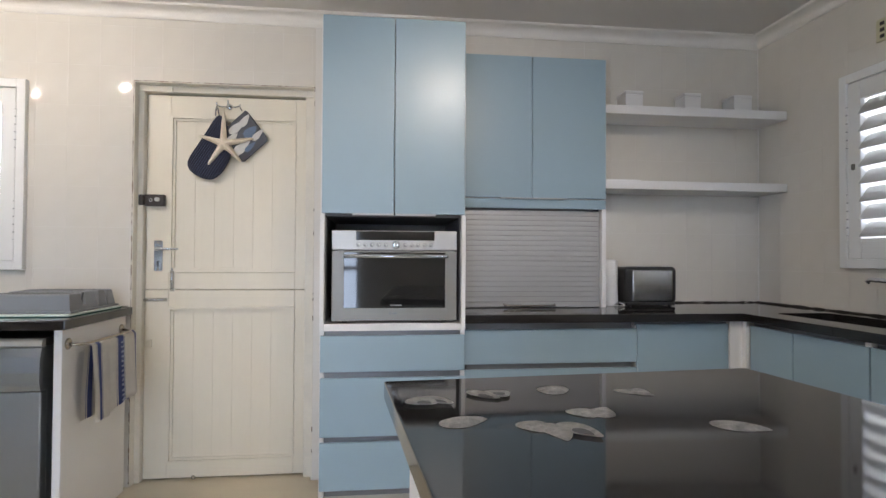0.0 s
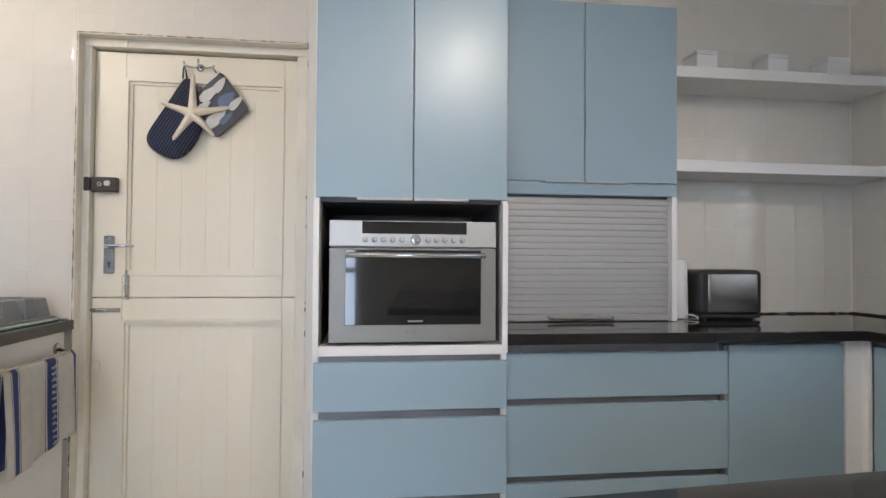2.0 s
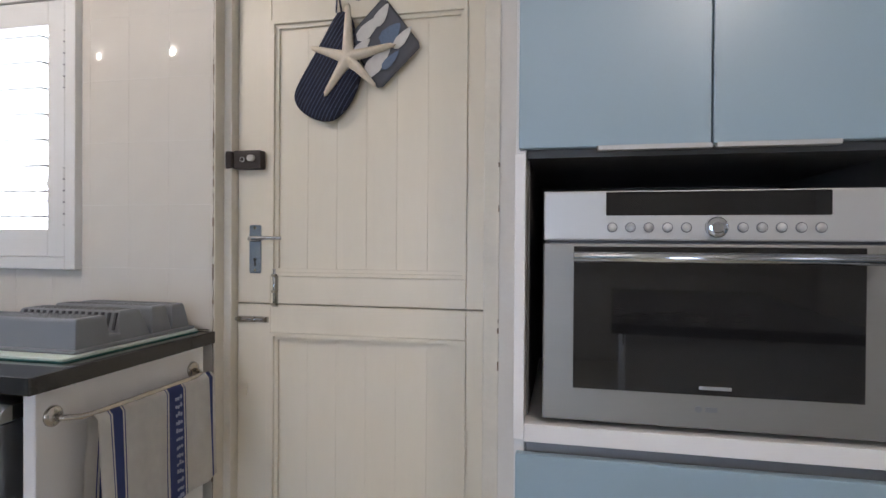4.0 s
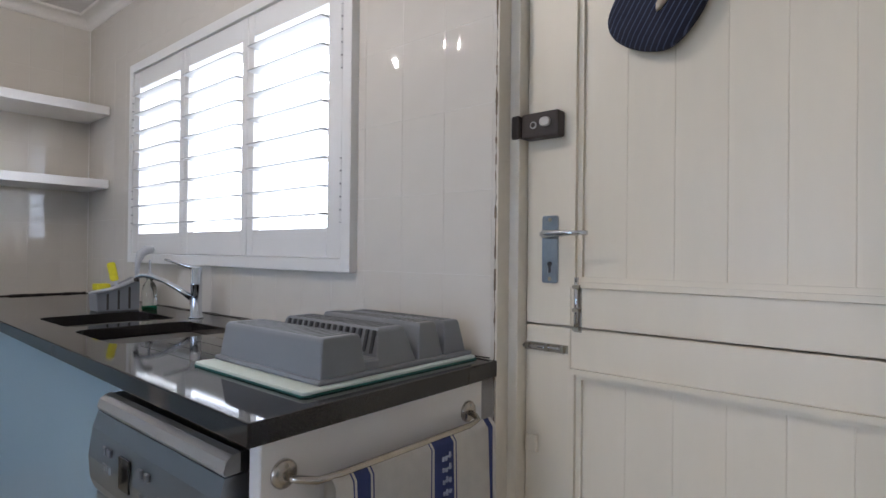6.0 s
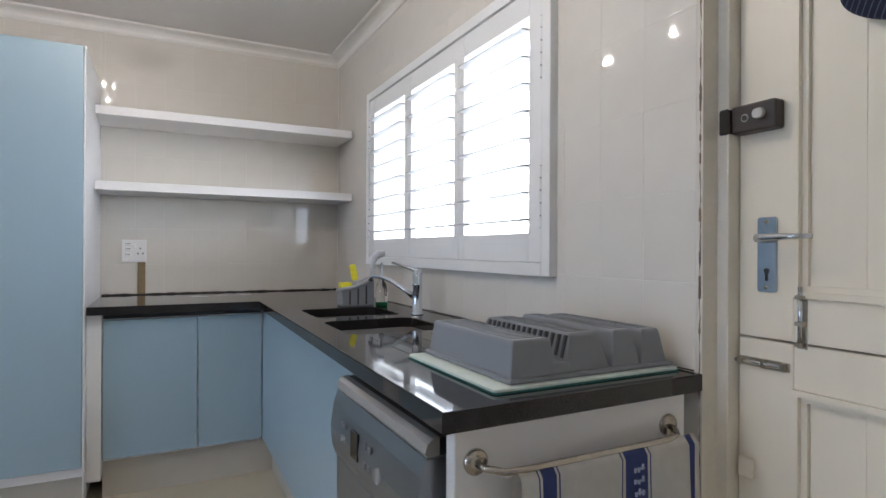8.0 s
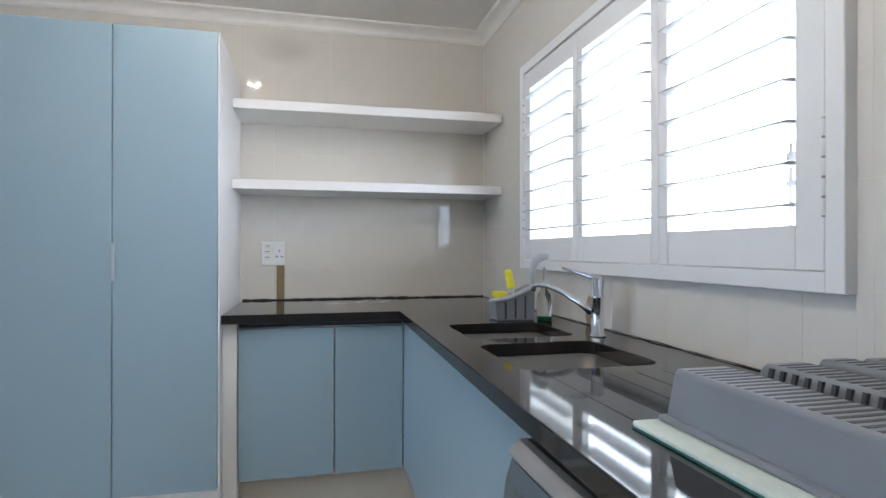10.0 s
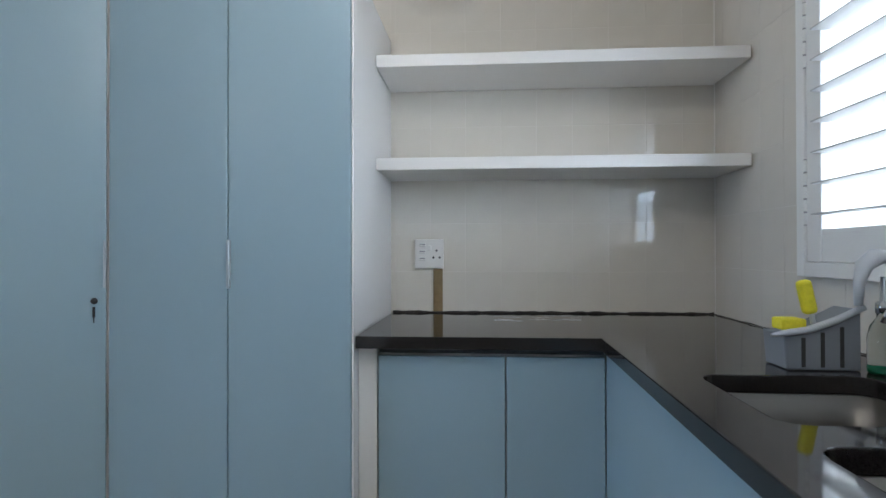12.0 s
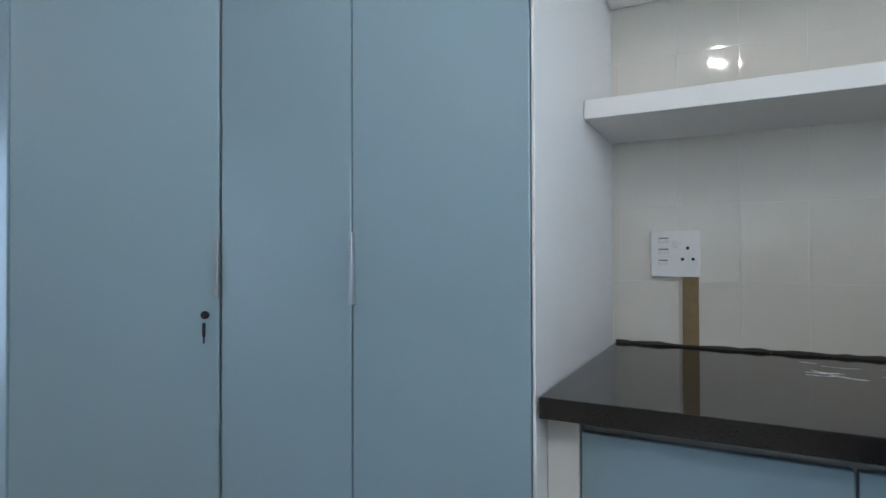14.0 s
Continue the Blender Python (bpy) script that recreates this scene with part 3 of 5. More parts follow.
# ---- glazed doors at the south end ----
south = thing("window_3", (-1.28, S - 0.1, 0.05), "white glazed double doors to the outside", "window", kind="structure")
for i in range(6):
    x = SWIN[0] + (SWIN[1] - SWIN[0] - 0.06) * i / 5
    part("mullion", box_bm(x, x + 0.06, S - 0.13, S - 0.07, SWIN[2], SWIN[3], 0.003), SHUTTER, south)
for z in (SWIN[2], 1.0, SWIN[3] - 0.06):
    part("rail", box_bm(SWIN[0], SWIN[1], S - 0.127, S - 0.073, z, z + 0.06, 0.003), SHUTTER, south)


# ---- worktops ----
WT, WB = 0.911, 0.873
sink_a = round_rect(-2.905, -2.560, 2.508, 2.852, 0.045)
sink_b = round_rect(-2.465, -2.105, 2.492, 2.846, 0.045)
outline = [(W + 0.002, N - 0.008), (W + 0.002, 1.664), (-3.386, 1.664), (-3.389, 2.411), (-1.246, 2.372), (-1.258, N - 0.008)]
wt_w = single("worktop", slab_bm(outline, WB, WT, (sink_a, sink_b)), GRANITE, "polished black granite corner worktop with two sink cut-outs", "worktop")
ET, EB = 0.920, 0.884
sink_e = round_rect(1.790, 2.060, 1.62, 2.40, 0.045)
outline_e = [(0.353, 2.398), (1.640, 2.398), (1.640, 0.55), (E - 0.008, 0.55), (E - 0.008, N - 0.008), (0.352, N - 0.008)]
single("worktop", slab_bm(outline_e, EB, ET, (sink_e,)), GRANITE, "polished black granite corner worktop with an undermounted sink", "worktop")


def bowl(x0, x1, y0, y1, top, depth, label):
    """A pressed steel bowl hung under the worktop, with a waste outlet."""
    s = thing("sink", ((x0 + x1) / 2, (y0 + y1) / 2, top - depth), label, "sink", "sinks")
    rings = []
    for ins, z, r in ((-0.012, top, 0.055), (0.004, top, 0.045), (0.010, top - depth * 0.5, 0.05), (0.018, top - depth * 0.85, 0.06), (0.045, top - depth, 0.05)):
        rings.append([(x, y, z) for x, y in round_rect(x0 + ins, x1 - ins, y0 + ins, y1 - ins, r)])
    bm = bmesh.new()
    rows = [[bm.verts.new(p) for p in r] for r in rings]
    for a, b in zip(rows, rows[1:]):
        for i in range(len(a)):
            bm.faces.new((a[i], a[(i + 1) % len(a)], b[(i + 1) % len(a)], b[i]))
    bm.faces.new(rows[-1])
    part("bowl", bm, STEEL, s, smooth=True)
    cx, cy = (x0 + x1) / 2, (y0 + y1) / 2
    w = part("waste", lathe_bm([(0.002, 0.001), (0.036, 0.001), (0.042, 0.004), (0.044, 0.001)], 24, Matrix.Translation((cx, cy, top - depth))), CHROME, s, "chrome waste outlet", smooth=True)
    part("overflow", box_bm(cx - 0.02, cx + 0.02, y1 - 0.018, y1 - 0.010, top - 0.06, top - 0.045, 0.002), DARK, s, "dark overflow slot")
    return s


bowl(-2.905, -2.560, 2.508, 2.852, WB - 0.001, 0.16, "small brushed steel undermounted sink bowl")
bowl(-2.465, -2.105, 2.492, 2.846, WB - 0.001, 0.18, "large brushed steel undermounted sink bowl")
bowl(1.790, 2.060, 1.62, 2.40, EB - 0.001, 0.16, "brushed steel undermounted sink bowl by the window")
for i in range(5):
    y = 2.53 + 0.068 * i
    part("drainer_line", box_bm(-2.04, -1.73, y - 0.0018, y + 0.0018, WT - 0.0005, WT + 0.0006), GRANITE, wt_w, "shallow drainer line")


# ---- base units, west and north-west ----
def front(name, x0, x1, y0, y1, z0, z1, parent, mat=None, bevel=0.0018, label=""):
    return part(name, box_bm(x0, x1, y0, y1, z0, z1, bevel), mat or BLUE, parent, label)


def base_unit_x(y0, y1, label):
    """A base unit whose door faces east."""
    u = thing("base_cabinet", (-3.76, (y0 + y1) / 2, 0.0), label, "cabinet", "blue base cabinets")
    part("carcass", box_bm(W + 0.01, -3.478, y0, y1, 0.18, 0.845), WHITE, u)
    front("door", -3.462, -3.444, y0 + 0.0025, y1 - 0.0025, 0.195, 0.842, u)
    # channel coloured near-black to give the shaded gap below the worktop
    part("finger_channel", box_bm(-3.50, -3.478, y0, y1, 0.846, 0.872), SLOTM, u, "recessed finger channel coloured dark as shade in the gap")
    part("kick_board", box_bm(-3.52, -3.505, y0, y1 + (0.064 if y1 > 2.2 else 0), 0.0, 0.18), KICK, u)
    return u


base_unit_x(1.722, 2.128, "sky-blue lacquered base cabinet under black granite")
base_unit_x(2.128, 2.436, "narrow sky-blue lacquered corner base cabinet")
single("filler_panel", box_bm(W + 0.012, -3.448, 1.660, 1.720, 0.10, 0.866, 0.002), WHITE, "white end panel of the base cabinets", "panel")
nu = thing("base_cabinet", (-2.7, 2.75, 0.0), "long sky-blue lacquered sink cabinet", "cabinet", "blue base cabinets")
part("carcass_side", box_bm(-3.444, -3.426, 2.462, N - 0.01, 0.18, 0.70), WHITE, nu)
part("carcass_side", box_bm(-1.918, -1.900, 2.462, N - 0.01, 0.18, 0.845), WHITE, nu)
part("carcass_bottom", box_bm(-3.426, -1.918, 2.462, N - 0.01, 0.18, 0.20), WHITE, nu)
front("door", -3.447, -1.902, 2.437, 2.455, 0.195, 0.856, nu)
part("kick_board", box_bm(-3.504, -1.900, 2.50, 2.515, 0.0, 0.18), KICK, nu)
part("finger_channel", box_bm(-3.44, -1.90, 2.463, 2.485, 0.852, 0.867), CHANNEL, nu)
single("end_panel", box_bm(-1.304, -1.272, 2.408, 2.972, 0.0, 0.872, 0.002), WHITE, "white melamine panel closing the run of cabinets", "panel")

# ---- dishwasher ----
dw = thing("dishwasher", (-1.66, 2.7, 0.0), "grey freestanding dishwasher pushed under the worktop", "dishwasher")
X0, X1 = -1.892, -1.334
part("body", box_bm(X0 + 0.004, X1 - 0.004, 2.43, 2.98, 0.02, 0.80, 0.004), DWGREY, dw)
lid = [(2.385, 0.806), (2.382, 0.813), (2.387, 0.829), (2.398, 0.837), (2.411, 0.8395), (2.411, 0.806)]
part("lid", rings_bm([[(X0, y, z) for y, z in lid], [(X1, y, z) for y, z in lid]]), DWLIGHT, dw, "pale grey lid front")
# black here stands in for the shade between lid and worktop
part("shaded_top_plate", box_bm(X0 + 0.002, X1 - 0.002, 2.4115, 2.98, 0.806, 0.838), BLACKPL, dw, "top plate coloured black for the shade under the worktop")
fascia = [(2.430, 0.803), (2.385, 0.803), (2.374, 0.77), (2.366, 0.71), (2.370, 0.66), (2.380, 0.635), (2.430, 0.635)]
fas = part("fascia", rings_bm([[(X0, y, z) for y, z in fascia], [(X1, y, z) for y, z in fascia]]), DWGREY, dw, "curved control fascia")
part("door", box_bm(X0, X1, 2.382, 2.428, 0.12, 0.632, 0.006, 2), DWGREY, dw)
part("plinth", box_bm(X0 + 0.01, X1 - 0.01, 2.42, 2.45, 0.0, 0.115), BLACKPL, dw)
part("display", box_bm(-1.712, -1.662, 2.3635, 2.370, 0.688, 0.752, 0.001), BLACKGLASS, fas, "dark display")
for i, (x, z) in enumerate(((-1.62, 0.735), (-1.59, 0.735), (-1.62, 0.69), (-1.592, 0.69), (-1.80, 0.735), (-1.775, 0.735), (-1.80, 0.70), (-1.775, 0.70))):
    part("button", box_bm(x, x + 0.016, 2.362, 2.370, z, z + 0.016, 0.002), DWGREY, fas)
part("dial", lathe_bm([(0.017, 0), (0.017, 0.006), (0.014, 0.010)], 20, Matrix.Translation((-1.530, 2.369, 0.705)) @ Matrix.Rotation(radians(90), 4, "X")), DWLIGHT, fas, "round button", smooth=True)

# ---- tall cupboards on the west wall ----
TZ = 2.083
def tall_unit(y0, y1, label, handle_end):
    u = thing("tall_cupboard", (-3.74, (y0 + y1) / 2, 0.0), label, "cupboard", "tall blue cupboards")
    part("carcass", box_bm(W + 0.01, -3.405, y0, y1, 0.15, TZ - 0.002), WHITE, u)
    d = front("door", -3.403, -3.385, y0 + 0.002, y1 - 0.002, 0.195, TZ, u)
    part("kick_board", box_bm(-3.46, -3.445, y0, y1, 0.0, 0.15), KICK, u)
    if handle_end:
        part("handle", box_bm(-3.390, -3.371, y0 + 0.0005, y0 + 0.010, 1.058, 1.210, 0.002), PULL, d, "slim satin edge pull")
    return u


tall_unit(1.258, 1.652, "sky-blue lacquered tall cupboard, door shut", True)
tall_unit(0.864, 1.258, "sky-blue lacquered tall cupboard, door shut", False)
single("cupboard_side_panel", box_bm(W + 0.002, -3.386, 1.653, 1.659, 0.02, TZ + 0.002, 0.001), WHITE, "white side panel of the tall cupboards", "panel")
diag = thing("tall_cupboard", (-3.55, 0.6, 0.0), "sky-blue lacquered angled corner cupboard with lock and key", "cupboard", "tall blue cupboards")
AX, AY, ANG = -3.385, 0.862, radians(30)
dirx, diry = math.sin(ANG), -math.cos(ANG)
MD = Matrix.Translation((AX, AY, 0)) @ Matrix(((dirx, -diry, 0, 0), (diry, dirx, 0, 0), (0, 0, 1, 0), (0, 0, 0, 1)))   # u along the door, v into the room
def dbox(u0, u1, v0, v1, z0, z1, bevel=0.0015):
    bm = box_bm(u0, u1, v0, v1, z0, z1, bevel)
    bmesh.ops.transform(bm, matrix=MD, verts=bm.verts[:])
    return bm
car = rings_bm([[(W + 0.01, 0.861, z), (-3.41, 0.861, z), (-3.41 + 0.5 * dirx, 0.858 + 0.5 * diry, z), (W + 0.01, 0.858 + 0.5 * diry, z)] for z in (0.15, TZ - 0.002)])
part("carcass", car, WHITE, diag)
dd = part("door", dbox(0.004, 0.500, -0.018, 0.0, 0.195, TZ), BLUE, diag)
part("handle", dbox(0.0015, 0.011, -0.004, 0.015, 1.060, 1.209), PULL, dd, "slim satin edge pull")
lock = part("lock", lathe_bm([(0.010, 0), (0.010, 0.006), (0.006, 0.008)], 16, MD @ Matrix.Translation((0.036, 0.0, 1.018)) @ Matrix.Rotation(radians(-90), 4, "X")), BLACKPL, dd, "small black cam lock", smooth=True)
kb = box_bm(0.032, 0.040, 0.009, 0.012, 0.967, 1.000, 0.001)
add_box(kb, 0.0345, 0.0375, 0.009, 0.012, 0.950, 0.968)
bmesh.ops.transform(kb, matrix=MD, verts=kb.verts[:])
part("key", kb, BLACKPL, lock, "hanging key")
du2 = thing("tall_cupboard", (-3.3, 0.2, 0.0), "sky-blue lacquered tall cupboard beside the angled corner", "cupboard", "tall blue cupboards")
ex, ey = AX + 0.505 * dirx, AY + 0.505 * diry
part("carcass", box_bm(W + 0.01, ex - 0.02, ey - 0.5, ey - 0.012, 0.15, TZ - 0.002), WHITE, du2)
front("door", ex - 0.018, ex, ey - 0.5, ey - 0.004, 0.195, TZ, du2)


# ---- open shelves ----
def shelf_run(x0, x1, y0, y1, tops, label, group):
    for z in tops:
        single("wall_shelf", box_bm(x0, x1, y0, y1, z - 0.045, z, 0.0015), WHITE, label, "shelf", group)


shelf_run(W + 0.012, -3.737, 1.662, N - 0.012, (1.905, 1.521), "thick white floating wall shelf, empty", "empty wall shelves")
shelf_run(1.126, E - 0.012, 2.775, N - 0.012, (1.966,), "thick white floating shelf holding small white boxes", "corner wall shelves")
shelf_run(1.126, E - 0.012, 2.775, N - 0.012, (1.575,), "thick white floating shelf with a thin board on it", "corner wall shelves")

# ---- oven tower ----
tw = thing("oven_tower", (0.04, 2.68, 0.0), "tall sky-blue cabinet with an open white oven niche and drawers", "cabinet")
TX0, TX1, TF = -0.264, 0.351, 2.385
part("side_panel", box_bm(TX0, TX0 + 0.018, TF + 0.020, N - 0.01, 0.15, 2.185, 0.001), WHITE, tw)
part("side_panel", box_bm(TX1 - 0.018, TX1, TF + 0.020, N - 0.01, 0.15, 2.185, 0.001), WHITE, tw)
part("top_panel", box_bm(TX0 + 0.018, TX1 - 0.018, TF + 0.020, N - 0.01, 2.166, 2.184), WHITE, tw)
part("niche_shelf", box_bm(TX0 + 0.018, TX1 - 0.018, TF + 0.004, N - 0.01, 0.858, 0.888, 0.001), WHITE, tw)
# roof, back and sides coloured dark as the shade around the oven
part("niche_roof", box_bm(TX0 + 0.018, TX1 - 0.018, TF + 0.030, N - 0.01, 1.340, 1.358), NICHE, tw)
part("niche_back", box_bm(TX0 + 0.018, TX1 - 0.018, 2.94, 2.95, 0.892, 1.340), NICHE, tw, "niche back coloured dark for the shade inside")
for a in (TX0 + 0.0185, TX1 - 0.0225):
    part("niche_shade_lining", box_bm(a, a + 0.004, TF + 0.045, 2.94, 0.893, 1.339), NICHE, tw, "niche side coloured dark for the shade inside")
part("niche_edge", box_bm(TX0, TX0 + 0.018, TF + 0.002, TF + 0.0195, 0.862, 1.345, 0.001), WHITE, tw)
part("niche_edge", box_bm(TX1 - 0.018, TX1, TF + 0.002, TF + 0.0195, 0.862, 1.345, 0.001), WHITE, tw)
MX = 0.044
for a, b in ((TX0 + 0.006, MX - 0.0015), (MX + 0.0015, TX1 - 0.004)):
    d = front("door", a, b, TF, TF + 0.018, 1.352, 2.188, tw)
    e0, e1 = (MX - 0.175, MX - 0.003) if a < 0 else (MX + 0.003, MX + 0.175)
    part("edge_pull", box_bm(e0, e1, TF - 0.016, TF - 0.0005, 1.3435, 1.3515, 0.001), SILVER, d, "slim satin edge pull")
# grey instead of white, to put shade into the drawer gaps
part("carcass", box_bm(TX0 + 0.019, TX1 - 0.019, TF + 0.06, N - 0.01, 0.15, 0.86), CHANNEL, tw, "carcass coloured grey as shade in the gaps between drawers")
for z0, z1 in ((0.687, 0.838), (0.417, 0.661), (0.195, 0.393)):
    d = front("drawer_front", TX0 + 0.004, TX1 - 0.002, TF, TF + 0.018, z0, z1, tw)
    part("grip_channel", box_bm(TX0 + 0.02, TX1 - 0.02, TF + 0.024, TF + 0.034, z1 - 0.01, z1 + 0.024), CHANNEL, d, "grey grip channel")
part("kick_board", box_bm(TX0, TX1, TF + 0.06, TF + 0.059 + 0.015, 0.0, 0.149), KICK, tw)

# ---- oven in the niche ----
ov = thing("microwave_oven", (0.048, 2.6, 0.888), "stainless steel combination microwave oven with a black glass door", "microwave oven")
OX0, OX1, OF = -0.216, 0.314, 2.396
part("body", box_bm(OX0 + 0.004, OX1 - 0.004, OF + 0.03, 2.90, 0.897, 1.270, 0.006), CHANNEL, ov)
for x in (OX0 + 0.05, OX1 - 0.05):
    for y in (OF + 0.07, 2.85):
        part("foot", lathe_bm([(0.014, 0), (0.012, 0.0085)], 12, Matrix.Translation((x, y, 0.8885))), BLACKPL, ov)
cp = part("control_panel", box_bm(OX0, OX1, OF, OF + 0.032, 1.199, 1.281, 0.003, 2), SILVER, ov, "silver control panel")
part("display", box_bm(-0.115, 0.217, OF - 0.0015, OF + 0.004, 1.240, 1.2785, 0.001), BLACKGLASS, cp, "black display window")
for i in range(5):
    for x in (-0.105 + 0.0285 * i, 0.092 + 0.0275 * i):
        ring = part("button_ring", lathe_bm([(0.0085, 0), (0.0085, 0.0012), (0.0070, 0.0016)], 16, Matrix.Translation((x, OF, 1.2205)) @ Matrix.Rotation(radians(90), 4, "X")), CHANNEL, cp, "dark ring")
        part("button", lathe_bm([(0.0066, 0), (0.0066, 0.004), (0.0055, 0.006)], 14, Matrix.Translation((x, OF, 1.2205)) @ Matrix.Rotation(radians(90), 4, "X")), SILVER, ring, "silver push button", smooth=True)
part("dial", lathe_bm([(0.0165, 0), (0.0165, 0.010), (0.014, 0.014), (0.006, 0.013)], 28, Matrix.Translation((0.053, OF, 1.2205)) @ Matrix.Rotation(radians(90), 4, "X")), CHROME, cp, "round chrome dial", smooth=True)
door_o = part("door", box_bm(OX0, OX1, OF, OF + 0.030, 0.898, 1.194, 0.003, 2), OVENSTEEL, ov, "steel door")
part("window_glass", box_bm(-0.166, 0.264, OF - 0.002, OF + 0.004, 0.953, 1.189, 0.001), BLACKGLASS, door_o, "black mirror glass")
hb = tube_bm([(-0.166, OF - 0.032, 1.172), (0.272, OF - 0.032, 1.172)], 0.0085, 14)
part("handle", hb, CHROME, door_o, "round steel bar handle", smooth=True)
for x in (-0.150, 0.256):
    part("handle_post", tube_bm([(x, OF + 0.002, 1.172), (x, OF - 0.032, 1.172)], 0.006, 10), CHROME, door_o, smooth=True)
lg = lathe_bm([(0.0055, 0), (0.0055, 0.0008)], 16, Matrix.Translation((0.030, OF - 0.0002, 0.930)) @ Matrix.Rotation(radians(90), 4, "X"))
add_box(lg, 0.040, 0.058, OF - 0.0010, OF - 0.0002, 0.926, 0.934)
part("badge", lg, CHANNEL, door_o, "small dark badge")
part("badge_bar", box_bm(0.030, 0.078, OF - 0.0028, OF - 0.0021, 0.9620, 0.9675), LIGHTGREY, door_o, "line of faint lettering")

# ---- wall cabinet with roller shutter ----
wc = thing("wall_cabinet", (0.74, 2.88, 0.921), "sky-blue double wall cabinet above a grey roller shutter", "cabinet")
CX0, CX1, CF = 0.352, 1.120, 2.718
part("carcass", box_bm(CX0 + 0.002, CX1 - 0.002, CF + 0.020, N - 0.010, 1.420, 2.172), WHITE, wc)
cm = 0.736
for a, b in ((CX0 + 0.003, cm - 0.0015), (cm + 0.0015, CX1 - 0.001)):
    d = front("door", a, b, CF, CF + 0.018, 1.468, 2.176, wc)
    e0, e1 = (cm - 0.165, cm - 0.003) if a < 0.5 else (cm + 0.003, cm + 0.165)
    part("edge_pull", box_bm(e0, e1, CF - 0.014, CF - 0.0005, 1.4625, 1.4675), SILVER, d, "slim satin edge pull")
front("pelmet", CX0 + 0.003, CX1 - 0.001, CF + 0.001, CF + 0.019, 1.416, 1.462, wc)
part("side_cheek", box_bm(1.098, CX1, CF + 0.002, N - 0.012, ET + 0.001, 1.4195, 0.001), WHITE, wc)
part("side_cheek", box_bm(CX0 + 0.002, CX0 + 0.020, CF + 0.022, N - 0.012, ET + 0.001, 1.4195, 0.001), WHITE, wc)
rs = part("roller_shutter", box_bm(CX0 + 0.021, 1.0975, CF + 0.040, CF + 0.050, ET + 0.002, 1.419), SLATGAP, wc, "grey aluminium roller shutter, shut")
n_slat = 18
for i in range(n_slat):
    z = ET + 0.030 + (1.408 - ET - 0.030) * i / n_slat
    hgt = (1.408 - ET - 0.030) / n_slat
    prof = [(CF + 0.039, z + 0.0007), (CF + 0.0308, z + 0.0009), (CF + 0.0302, z + 0.0020), (CF + 0.0302, z + hgt * 0.5), (CF + 0.0310, z + hgt - 0.0010), (CF + 0.039, z + hgt - 0.0005)]
    part("slat", rings_bm([[(x, y, zz) for y, zz in prof] for x in (CX0 + 0.022, 1.0965)]), ALU, rs)
part("bottom_bar", box_bm(CX0 + 0.022, 1.0965, CF + 0.026, CF + 0.042, ET + 0.003, ET + 0.029, 0.002), ALU, rs)
part("handle", tube_bm([(0.600, CF + 0.028, ET + 0.017), (0.604, CF + 0.010, ET + 0.015), (0.62, CF + 0.004, ET + 0.013), (0.84, CF + 0.004, ET + 0.013), (0.856, CF + 0.010, ET + 0.015), (0.860, CF + 0.028, ET + 0.017)], 0.005, 10), NICKEL, rs, "steel bow handle", smooth=True)

# ---- base units, north-east ----
BF = 2.446
dr = thing("base_cabinet", (0.76, 2.7, 0.0), "wide sky-blue drawer cabinet under black granite", "cabinet", "blue base cabinets")
# carcass grey stands in for shade between these drawers too
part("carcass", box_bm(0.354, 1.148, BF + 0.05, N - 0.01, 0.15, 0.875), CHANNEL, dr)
for z0, z1 in ((0.698, 0.850), (0.442, 0.674), (0.195, 0.418)):
    d = front("drawer_front", 0.356, 1.150, BF, BF + 0.018, z0, z1, dr)
    part("grip_channel", box_bm(0.37, 1.122, BF + 0.022, BF + 0.032, z1 - 0.01, z1 + 0.024), CHANNEL, d, "grey grip channel")
part("kick_board", box_bm(0.352, 1.148, BF + 0.06, BF + 0.075, 0.0, 0.149), KICK, dr)
bc = thing("base_cabinet", (1.38, 2.7, 0.0), "sky-blue lacquered base cabinet under black granite", "cabinet", "blue base cabinets")
part("carcass", box_bm(1.152, 1.60, BF + 0.022, N - 0.01, 0.15, 0.860), WHITE, bc)
front("door", 1.154, 1.597, BF, BF + 0.018, 0.195, 0.868, bc)
part("finger_channel", box_bm(1.152, 1.60, BF + 0.022, BF + 0.034, 0.861, 0.8775), CHANNEL, bc)
part("kick_board", box_bm(1.152, 1.60, BF + 0.06, BF + 0.075, 0.0, 0.149), KICK, bc)
fl = box_bm(1.601, 1.668, BF - 0.004, BF + 0.014, 0.10, 0.883, 0.001)
add_box(fl, 1.662, 1.680, BF - 0.03, BF + 0.012, 0.10, 0.883)
single("corner_filler", fl, WHITE, "white corner post between blue cabinets", "panel")
for k, (y0, y1) in enumerate(((2.150, 2.416), (1.786, 2.147), (1.480, 1.783), (1.130, 1.477), (0.780, 1.127))):
    u = thing("base_cabinet", (1.92, (y0 + y1) / 2, 0.0), "sky-blue lacquered base cabinet below the east window", "cabinet", "blue base cabinets")
    front("door", 1.682, 1.700, y0 + 0.002, y1 - 0.002, 0.195, 0.862, u)
    part("carcass_floor", box_bm(1.702, E - 0.012, y0, y1, 0.15, 0.18), WHITE, u)
    part("carcass_side", box_bm(1.702, E - 0.012, y0, y0 + 0.016, 0.18, 0.68), WHITE, u)
    part("finger_channel", box_bm(1.704, 1.716, y0, y1, 0.860, 0.8775), CHANNEL, u)
    part("kick_board", box_bm(1.745, 1.760, y0, y1, 0.0, 0.149), KICK, u)
